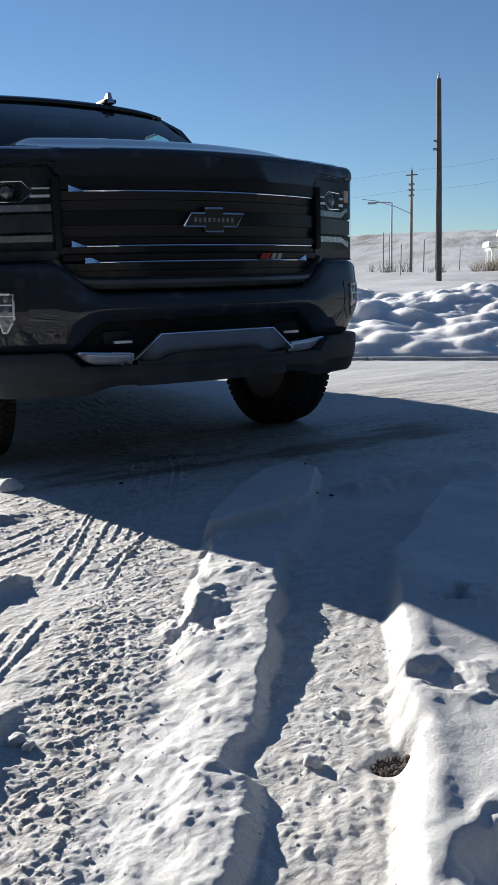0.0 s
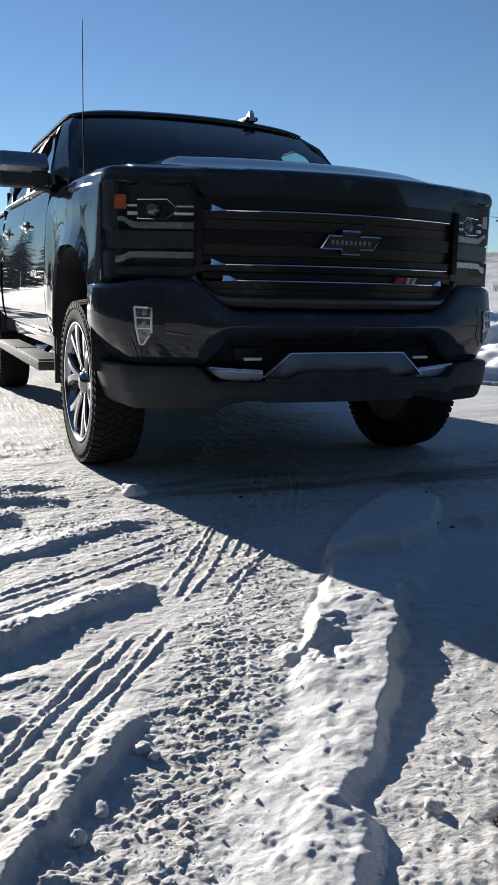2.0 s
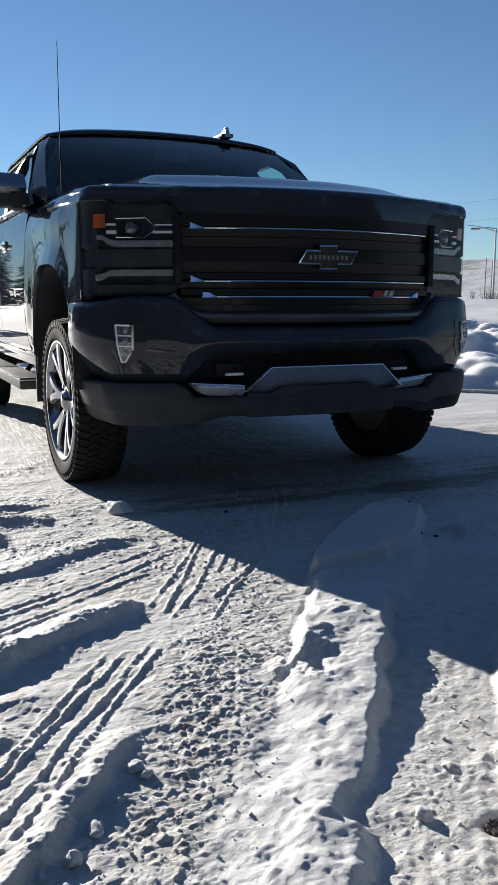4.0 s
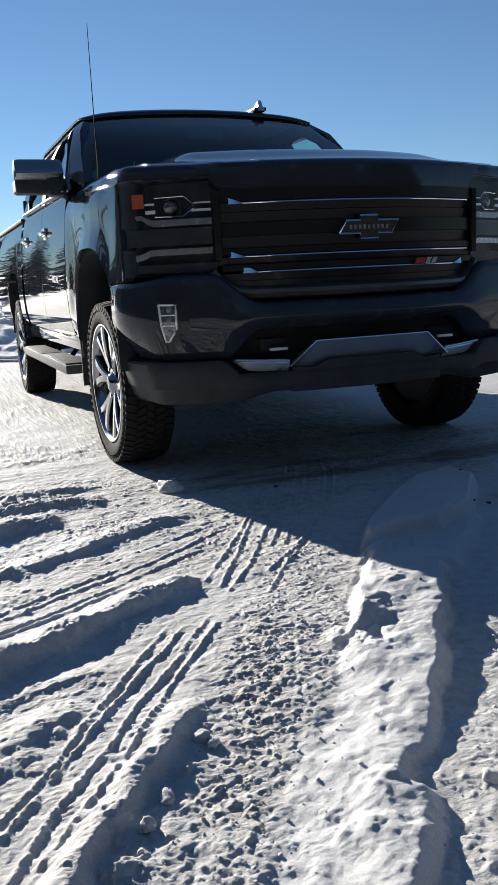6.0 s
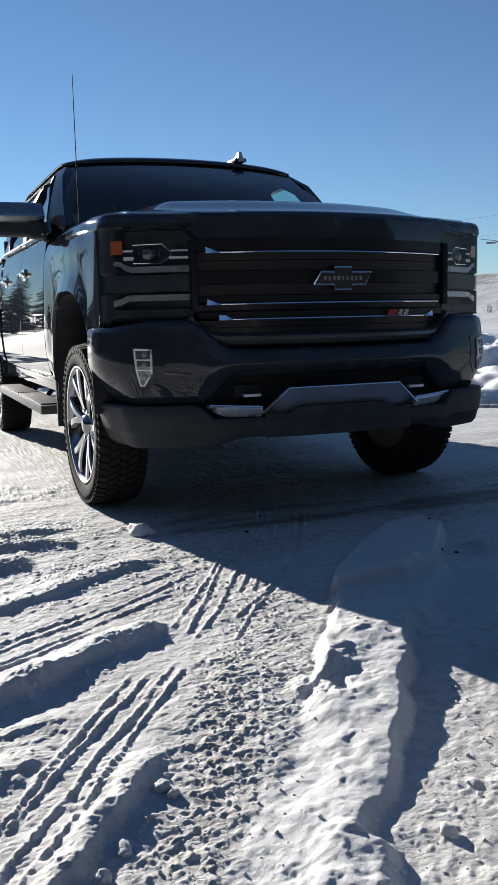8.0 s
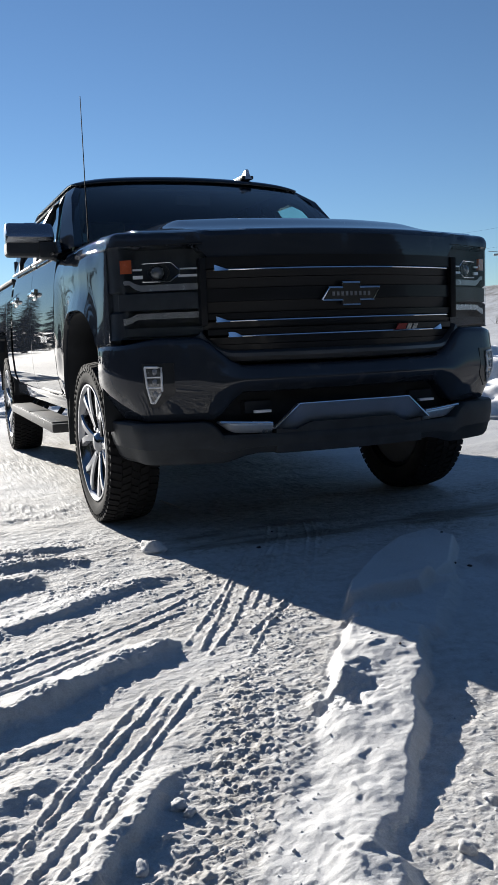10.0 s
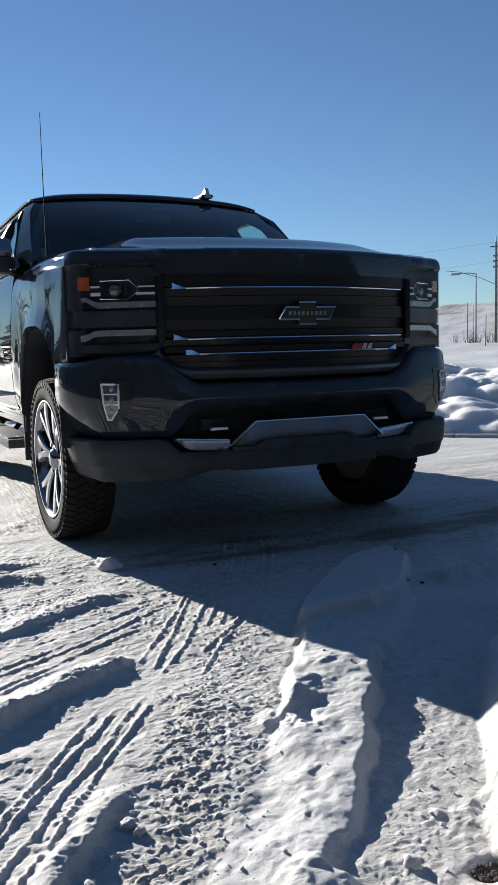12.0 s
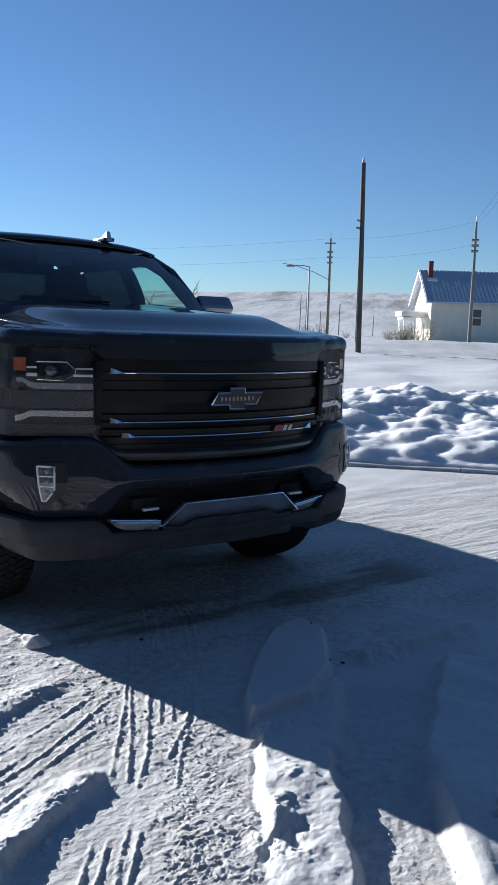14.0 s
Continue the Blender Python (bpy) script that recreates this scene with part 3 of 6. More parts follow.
    h = h * (1 - np.exp(-(0.6 * pit) ** 2)) - 0.010 * np.exp(-pit ** 2)
    # dirt laid on more heavily within the truck's shadow, which it deepens
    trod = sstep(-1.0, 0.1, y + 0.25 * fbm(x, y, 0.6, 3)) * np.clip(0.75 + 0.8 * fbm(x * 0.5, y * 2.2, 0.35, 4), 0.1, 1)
    grime_shade = np.clip(0.24 + 0.4 * fbm(x * 0.7, y * 1.4, 0.5, 4), 0.05, 0.5) * (1 - 0.85 * pl) * (1 - 0.9 * dp)
    grime_shade = np.maximum(grime_shade, np.clip(0.34 * ch * (1 - 0.7 * pl) + 0.40 * bd + 0.34 * dy, 0, 0.70))
    grime_shade = np.maximum(grime_shade, trod * sstep(-1.25, -0.7, x)) * (1 - 0.9 * np.maximum(sl, st))
    return h, grime_shade, np.exp(-pit ** 2)


def field(d):
    """Land behind the lot's edge: a step up, a slow rise, then the hill."""
    return 0.03 * sstep(KERB_D, KERB_D + 0.5, d) + 0.40 * sstep(6.2, 9.5, d) + 0.55 * sstep(22, 66, d) + 1.2 * sstep(66, 150, d) + 20.0 * sstep(105, 520, d)


def ground_height(x, y):
    d = (x + y) / math.sqrt(2)
    h = field(d)
    far = sstep(120, 320, d)
    h = h + far * 3.2 * fbm(x, y, 140, 4) + sstep(8, 14, d) * (1 - far) * (0.22 * fbm(x, y, 9, 3)) + 0.11 * sstep(8, 14, d) * fbm(x * 0.5 + y * 0.5, (x - y) * 3.0, 2.5, 3)
    lot = 1 - sstep(KERB_D - 0.25, KERB_D, d)
    # packed, rutted snow of the lot
    rut = fbm(x * 0.35, y * 2.6, 0.5, 4)
    crust = sstep(-0.3, 0.4, fbm(x * 0.6 + 8, y * 1.6, 0.8, 3))
    h = h + lot * (0.010 * fbm(x, y, 1.6, 3) + 0.006 * rut + 0.004 * fbm(x * 0.7, y * 1.3, 0.12, 3) + (0.6 + crust) * 0.010 * np.clip(fbm(x * 0.8, y * 1.2, 0.05, 4, 0.68), -0.1, 1) + 0.006 * fbm(x * 0.5 + 3, y * 1.6, 0.22, 3, 0.6))
    grime_shade = lot * np.clip(0.16 + 0.6 * fbm(x * 0.6, y * 1.5, 1.5, 3), 0.06, 0.65)
    # truck's footprint: its shade put into the snow's colour along with dirt
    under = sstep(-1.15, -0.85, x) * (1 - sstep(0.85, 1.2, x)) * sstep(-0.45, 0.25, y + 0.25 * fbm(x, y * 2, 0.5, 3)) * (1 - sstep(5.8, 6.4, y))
    pit = 0.0 * x
    m = (x > -4.4) & (x < 2.4) & (y > -4.0) & (y < 1.3)
    w = sstep(-4.3, -3.2, x[m]) * (1 - sstep(1.3, 2.3, x[m])) * sstep(-3.9, -3.0, y[m]) * (1 - sstep(0.35, 1.1, y[m]))
    hn, gn, pn = near_relief(x[m], y[m])
    h[m] = h[m] * (1 - w) + hn * w
    grime_shade[m] = grime_shade[m] * (1 - w) + gn * w
    grime_shade = np.maximum(grime_shade, np.clip(under * (0.50 + 0.5 * fbm(x * 0.4, y * 1.8, 0.4, 4)), 0, 0.7))
    pit[m] = pn
    # trodden flat where the tyres stand
    for cx, cy in ((-0.875, 1.0), (0.875, 1.0), (-0.95, 4.52), (0.86, 4.52)):
        k = np.exp(-(((x - cx) / 0.22) ** 2 + ((y - cy) / 0.25) ** 2) ** 2)
        h = h * (1 - k) + 0.003 * k
    grass = np.maximum(0.45 * sstep(22, 30, d) * (1 - sstep(70, 100, d)), sstep(60, 170, d) * (0.6 + 0.4 * sstep(150, 300, d)))
    return h, grime_shade, grass, pit


def axis_steps(lo, hi, step, grow, end_lo, end_hi):
    mid = list(np.arange(lo, hi + 1e-6, step))
    def outward(start, end):
        out, p, s = [], start, step
        while p < end:
            s *= grow
            p += s
            out.append(min(p, end))
        return out
    up = outward(0, end_hi - hi)
    dn = outward(0, lo - end_lo)
    return np.array([lo - q for q in dn[::-1]] + mid + [hi + q for q in up])


def build_ground():
    xs = axis_steps(-2.20, 0.40, 0.0037, 1.06, -900, 2500)
    ys = axis_steps(-2.45, -1.0, 0.0033, 1.06, -900, 2500)
    ys = np.concatenate([ys[ys < -1.0], axis_steps(-1.0, 0.85, 0.0056, 1.035, -1.0, 2500)])
    X, Y = np.meshgrid(xs, ys)
    h, grime_shade, grass, pit = ground_height(X.ravel(), Y.ravel())
    P = np.dstack([X, Y, h.reshape(X.shape)])
    n, m = X.shape
    me = bpy.data.meshes.new("ground")
    idx = np.arange(n * m).reshape(n, m)
    q = np.stack([idx[:-1, :-1], idx[:-1, 1:], idx[1:, 1:], idx[1:, :-1]], -1).reshape(-1)
    me.vertices.add(n * m)
    me.vertices.foreach_set("co", P.reshape(-1).astype(np.float32))
    me.loops.add(len(q))
    me.loops.foreach_set("vertex_index", q.astype(np.int32))
    k = len(q) // 4
    me.polygons.add(k)
    me.polygons.foreach_set("loop_start", (np.arange(k) * 4).astype(np.int32))
    me.polygons.foreach_set("use_smooth", np.ones(k, bool))
    me.update()
    for name, val in (("driven", np.clip(grime_shade + pit, 0, 1)), ("grass", grass)):
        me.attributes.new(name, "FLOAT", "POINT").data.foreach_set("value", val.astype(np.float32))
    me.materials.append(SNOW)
    tagged(new("ground", me), "driven and trodden snow with tyre tracks", "ground", kind="structure")


build_ground()


def along(a, d):
    """A place by its way along the kerb and its distance out from the lot."""
    r = 1 / math.sqrt(2)
    return (a * r + d * r, -a * r + d * r)


def build_kerb():
    r = random.Random(4)
    for i in range(14):
        a0 = -9.0 + i * 1.5
        F, B = [], []
        for q, z in ((0.0, -0.03), (0.004, 0.022), (0.018, 0.032), (0.15, 0.034)):
            F.append([(*along(a, KERB_D + q + 0.006 * math.sin(a * 3.1)), z + 0.004 * math.sin(a * 5.3)) for a in np.linspace(a0 + 0.006, a0 + 1.494, 6)])
        for row in F:
            B.append([(x + 0.02, y + 0.02, -0.05) for x, y, z in row])
        k = part("kerb", slab(F, B), CONCRETE, None, smooth=40)
        tagged(k, "grey concrete kerb stone dusted with snow", "kerb", "kerb stones", "structure")


build_kerb()


def build_bank():
    """Ploughed heap of snow along the kerb, a jumble of clods."""
    rr = np.random.RandomState(21)
    a, d = np.meshgrid(np.arange(-9, 8, 0.03), np.arange(KERB_D + 0.10, 10.9, 0.03), indexing="ij")
    env = np.clip((d - KERB_D - 0.05) / 3.4, 0, 1) ** 0.85 * (1 - sstep(8.6, 10.7, d))
    base = 0.60 * env * (1 + 0.32 * fbm(a + 40, d, 1.0, 3))
    h = base.copy()
    for _ in range(3000):
        ca, cd = rr.uniform(-9, 8), rr.uniform(KERB_D + 0.35, 10.0)
        r = 0.06 + 0.20 * rr.rand() ** 2.0
        H = r * rr.uniform(0.25, 0.60)
        ang, st = rr.uniform(0, math.pi), rr.uniform(0.6, 1.0)
        m = (np.abs(a - ca) < 1.3 * r) & (np.abs(d - cd) < 1.3 * r)
        if not m.any():
            continue
        u, v = a[m] - ca, d[m] - cd
        p, q = (u * math.cos(ang) + v * math.sin(ang)) / r, (v * math.cos(ang) - u * math.sin(ang)) / (r * st)
        w = np.clip(1 - (np.abs(p) ** 2.4 + np.abs(q) ** 2.4), 0, 1)
        e = 0.60 * min(1.0, (cd - KERB_D - 0.05) / 3.4) ** 0.85 * (1 - sstep(8.6, 10.7, cd))
        cand = float(e * 0.95 * (1 + 0.32 * fbm(np.array([ca + 40]), np.array([cd]), 1.0, 3)[0])) + 0.75 * H * w ** 0.6 * min(1.0, 0.30 + e / 0.25)
        hm = h[m]
        k = 0.05
        h[m] = np.where(w > 0, np.maximum(hm, cand) + np.maximum(k - np.abs(hm - cand), 0) ** 2 / (4 * k), hm)
    for _ in range(3):
        h[1:-1, 1:-1] = 0.4 * h[1:-1, 1:-1] + 0.15 * (h[:-2, 1:-1] + h[2:, 1:-1] + h[1:-1, :-2] + h[1:-1, 2:])
    h = h + (0.055 * fbm(a, d, 0.55, 4, 0.55) + 0.055 * fbm(a + 9, d, 0.20, 5, 0.6)) * env ** 0.6 + 0.036
    h = np.where(d < KERB_D + 0.13, 0.026, h)
    low = field(d) - 0.02
    h = np.where(d > 10.5, np.minimum(h, low), np.maximum(h, np.where(d > 8.0, field(d) + 0.01, 0)))
    X, Y = along(a, d)
    v, f = grid(np.dstack([X, Y, h]))
    ob = part("snow_bank", (v, f), BANKSNOW, None, smooth=0)
    ob.data.polygons.foreach_set("use_smooth", [True] * len(ob.data.polygons))
    ob.data.attributes.new("driven", "FLOAT", "POINT").data.foreach_set("value", np.clip(0.25 * fbm(a, d, 0.6, 3), 0, 0.2).ravel().astype(np.float32))
    tagged(ob, "lumpy ploughed snow heap along the kerb", "snow bank", kind="stuff")


build_bank()


# ---- pickup truck ----
truck = thing("pickup_truck", (0, 2.9, 0), "dark blue-black crew cab pickup truck parked on packed snow", "truck")

WHEEL_Y, REAR_Y, HUB_Z = 1.0, 4.52, 0.416


def nose(x):
    return 0.02 + 0.35 * np.asarray(x, float) ** 2


BUMP_PLAN = spline([(0, -0.012), (0.3, 0.010), (0.6, 0.080), (0.8, 0.150), (0.9, 0.203), (0.975, 0.275), (1.025, 0.37), (1.047, 0.47), (1.052, 0.57)], 49)


def bplan(x):
    return np.interp(np.abs(x), BUMP_PLAN[:, 0], BUMP_PLAN[:, 1])


def mirrored_plan(P):
    left = P[::-1].copy()
    left[:, 0] *= -1
    return np.vstack([left[:-1], P])


def plan_normals(P):
    d = np.gradient(P, axis=0)
    n = np.stack([d[:, 1], -d[:, 0]], 1)
    n /= np.linalg.norm(n, axis=1, keepdims=True)
    return n


def swept(P, rows):
    """A wall that follows a plan line; rows: (inward offsets, heights) along it."""
    n = plan_normals(P)
    out = []
    for off, z in rows:
        q = P - n * np.broadcast_to(off, len(P))[:, None]
        out.append(np.column_stack([q, np.broadcast_to(z, len(P))]))
    return np.stack(out, 0)


def hood_z(x, v):
    a = np.abs(x) / 0.87
    zl = 1.395 + 0.010 * a ** 4
    zr = 1.498 - 0.034 * a ** 2
    dome = 1 - sstep(0.58, 0.73, np.abs(x))
    crease = 0.010 * (1 - sstep(0.10, 0.30, np.abs(x))) * sstep(0.2, 0.6, v)
    return zl + (zr - zl) * v ** (0.74 - 0.22 * a ** 2) + dome * 0.060 * sstep(0.0, 0.36, v) - crease


def hood_y(x, v):
    y0 = nose(x) + 0.10
    return y0 + v * (1.37 + 0.27 * (np.abs(x) / 0.87) ** 2 - y0)


def build_hood():
    x = np.linspace(-0.87, 0.87, 81)
    zl = hood_z(x, np.zeros_like(x))
    zf = 1.275 + 0.062 * sstep(0.60, 0.66, np.abs(x))
    rows = [np.column_stack([x, nose(x) + 0.06, zf - 0.01]),
            np.column_stack([x, nose(x) + 0.018, zf]),
            np.column_stack([x, nose(x) + 0.019, zf + 0.35 * (zl - zf)]),
            np.column_stack([x, nose(x) + 0.024, zf + 0.75 * (zl - zf)]),
            np.column_stack([x, nose(x) + 0.040, zl - 0.012]),
            np.column_stack([x, nose(x) + 0.066, zl - 0.002])]
    for v in np.linspace(0, 1, 30):
        rows.append(np.column_stack([x, hood_y(x, np.full_like(x, v)), hood_z(x, np.full_like(x, v))]))
    part("hood", grid(np.stack(rows)), PAINT, truck, thick=0.012, smooth=28)


FEND_OUT = np.array([(0.29, 0.900), (0.326, 0.952), (0.356, 0.986), (0.413, 1.002), (0.48, 1.012), (0.6, 1.027), (0.75, 1.043), (0.9, 1.052), (1.05, 1.054), (1.4, 1.046), (1.76, 1.03)])
FEND_TOP = np.array([(0.30, 1.345), (0.307, 1.362), (0.319, 1.388), (0.337, 1.396), (0.36, 1.403), (0.385, 1.406), (0.5, 1.424), (0.73, 1.438), (1.27, 1.456), (1.76, 1.466)])


SIDE_Z = [1.46, 1.40, 1.30, 1.15, 0.98, 0.86, 0.835, 0.82, 0.72, 0.64, 0.60]
SIDE_X = [0.985, 1.003, 1.022, 1.036, 1.044, 1.047, 1.040, 1.043, 1.036, 1.016, 0.985]


def arch_z(y, c, half=0.50, top=1.095):
    t = np.clip(np.abs((np.asarray(y) - c) / half), 0, 1)
    return HUB_Z + (top - HUB_Z) * (1 - t ** 3.4) ** (1 / 2.4)


def build_fender(sgn):
    y = np.concatenate([np.linspace(0.30, 0.34, 9), np.linspace(0.348, 0.412, 7), np.linspace(0.416, 0.62, 20), np.linspace(0.63, 1.40, 40), np.linspace(1.41, 1.53, 16), np.linspace(1.54, 1.745, 8)])
    xo, zt = np.interp(y, FEND_OUT[:, 0], FEND_OUT[:, 1]), np.interp(y, FEND_TOP[:, 0], FEND_TOP[:, 1])
    zb = np.where(y < 0.414, 1.337, np.where(y > 1.51, 0.62, np.maximum(arch_z(y, 1.01), np.where(y < 0.8, 0.915, 0.62))))
    v = np.clip((y - 0.385) / (1.64 - 0.385), 0, 1)
    zi = hood_z(np.full_like(y, 0.87), v)
    zi = np.where(y < 0.385, zt - 0.002, zi)
    P = [np.column_stack([np.full_like(y, 0.8680), y, np.maximum(zi - 0.008, zb)]), np.column_stack([np.full_like(y, 0.8712), y, np.maximum(zi - 0.0015, zb)])]
    for f, dz in ((0.22, 0.001), (0.42, 0.009), (0.60, 0.022), (0.76, 0.044), (0.88, 0.074), (0.96, 0.112)):
        P.append(np.column_stack([0.876 + f * (xo - 0.876) - 0.012 * f, y, np.maximum(zt - dz * (0.35 + 0.75 * sstep(0.40, 0.66, y)), zb)]))
    ztop = np.maximum(zt - 0.15 * (0.35 + 0.75 * sstep(0.40, 0.66, y)), zb)
    for t in np.linspace(0, 1, 14):
        z = ztop + t * (zb - ztop)
        lip = np.exp(-((z - zb) / 0.07) ** 2) * sstep(0.50, 0.60, y) * (1 - sstep(1.48, 1.56, y))
        xs = xo - 0.016 * (1 - t) ** 2 - 0.012 * np.sin(t * math.pi) * sstep(0.45, 0.7, y) + 0.006 * lip
        k = sstep(1.45, 1.72, y)
        P.append(np.column_stack([xs * (1 - k) + k * np.interp(-z, -np.array(SIDE_Z), SIDE_X), y, z]))
    P.append(np.column_stack([xo - 0.012, y, zb - 0.006]))
    P.append(np.column_stack([xo - 0.05, y, zb - 0.004]))
    P = np.stack(P)
    P[..., 0] *= sgn
    part("fender", grid(P), PAINT, truck, smooth=32)
    # wheel housing
    for c, inner in ((1.01, 0.52), (REAR_Y, 0.60)):
        yy = np.linspace(c - 0.498, c + 0.498, 40)
        zz = arch_z(yy, c) - 0.012
        Q = np.stack([np.column_stack([np.full_like(yy, sgn * xx), yy, zz]) for xx in (1.025, 0.9, 0.75, inner)])
        part("wheel_housing", grid(Q), VOID, truck, thick=0.01)


def build_bumper():
    P = mirrored_plan(BUMP_PLAN)
    a = np.abs(P[:, 0])
    corner = sstep(0.90, 1.04, a)
    zt = 0.80 + 0.128 * sstep(0.50, 0.70, a) - 0.02 * sstep(0.85, 1.03, a)
    zb = 0.688 - 0.114 * sstep(0.50, 0.64, a)
    rows = [(0.16, zt + 0.010), (0.05, zt + 0.008), (0.036, zt + 0.004), (0.027, zt - 0.003)]
    for t, o in ((0.06, 0.022), (0.16, 0.017), (0.30, 0.009), (0.42, 0.002), (0.50, 0.0), (0.57, 0.002), (0.66, 0.009), (0.78, 0.025), (0.90, 0.043), (0.97, 0.052), (1.0, 0.062)):
        rows.append((o + 0.055 * t ** 1.4 * corner, zt + t * (zb - zt)))
    rows.append((0.14, zb + 0.004))
    part("bumper", grid(swept(P, rows)), PAINT, truck, "glossy painted front bumper", smooth=40)
    # intake behind the lower opening
    x = np.linspace(-0.75, 0.75, 31)
    part("lower_intake", grid(np.stack([np.column_stack([x, bplan(x) + 0.13, np.full_like(x, z)]) for z in (0.46, 0.6, 0.74)])), VOID, truck, thick=0.02)
    # black valance
    a = np.abs(P[:, 0])
    zt = 0.566 - 0.062 * (1 - sstep(0.60, 0.66, a))
    zb = 0.382 + 0.036 * (1 - sstep(0.45, 0.62, a))
    rows = [(0.12, zt + 0.004), (0.012 + 0.052 * corner, zt + 0.002), (0.004 + 0.052 * corner, zt - 0.008)]
    for t, o in ((0.3, 0.004), (0.62, 0.012), (0.64, 0.017), (0.9, 0.03), (1.0, 0.045)):
        rows.append((o + (0.052 + 0.016 * t) * corner, zt + t * (zb - zt)))
    rows += [(0.10, zb + 0.01), (0.30, zb + 0.05)]
    part("valance", grid(swept(P, rows)), BLACK, truck, "matt black plastic lower valance", smooth=40)


def strip_front(name, x0, x1, ztop, zbot, off, depth, mat, parent=None, plan=nose, n=41, label="", lean=0.0):
    """A strip across the front that follows the plan's curve, with a real depth."""
    x = np.linspace(x0, x1, n)
    zt, zb, y = ztop(x), zbot(x), plan(x) + off
    F = np.stack([np.column_stack([x, y + lean * (1 - t), zb + t * (zt - zb)]) for t in (0, 0.5, 1)])
    B = F + np.array([0, depth, 0])
    return part(name, slab(F, B), mat, parent or truck, label, smooth=30)


def build_skid_plate():
    top = lambda x: np.interp(np.abs(x), [0, 0.275, 0.39], [0.632, 0.632, 0.530])
    bot = lambda x: np.interp(np.abs(x), [0, 0.21, 0.28, 0.39], [0.543, 0.543, 0.511, 0.522])
    plate = strip_front("skid_plate", -0.39, 0.39, top, bot, -0.016, 0.03, SATIN, plan=bplan, n=61, label="brushed silver skid plate", lean=0.055)
    x = np.array([-0.392, -0.276, -0.1, 0.1, 0.276, 0.392])
    part("bright_edge", tube([(q, bplan(q) - 0.019, float(top(q)) + 0.001) for q in x], 0.0042), CHROME, plate)
    strip_front("skid_centre", -0.37, 0.37, lambda x: bot(x) + 0.004, lambda x: 0.416 + 0 * x, 0.012, 0.05, BLACK, plan=bplan)
    for s in (-1, 1):
        x0, x1 = (0.388, 0.615)
        xs = np.linspace(x0, x1, 11)
        zt = 0.556 + 0.012 * (xs - x0) / (x1 - x0)
        zb = np.interp(xs, [x0, 0.52, 0.56, x1], [0.508, 0.512, 0.518, 0.562])
        F = np.stack([np.column_stack([s * xs, bplan(xs) + 0.025 - 0.037 * min(1, t / 0.72) + 0.02 * t, zb + t * (zt - zb)]) for t in (0, 0.72, 0.75, 1)])
        part("bumper_insert", slab(F, F + np.array([0, 0.03, 0])), INSERTSILVER, truck, "silver insert in the bumper")
        part("bright_edge", tube([(s * q, bplan(q) + 0.002, 0.553 + 0.012 * (q - x0) / 0.2) for q in (0.390, 0.5, 0.56, 0.612)], 0.006), CHROME, truck)
        # towing eye in its pocket
        hx = s * 0.42
        part("tow_hook", block((hx, 0.072, 0.603), (0.080, 0.02, 0.012), 0.003), SIDINGBRIGHT, truck, "bright steel towing eye")
        part("hook_pocket", block((hx, 0.155, 0.62), (0.13, 0.08, 0.055), 0.01), VOID, truck)


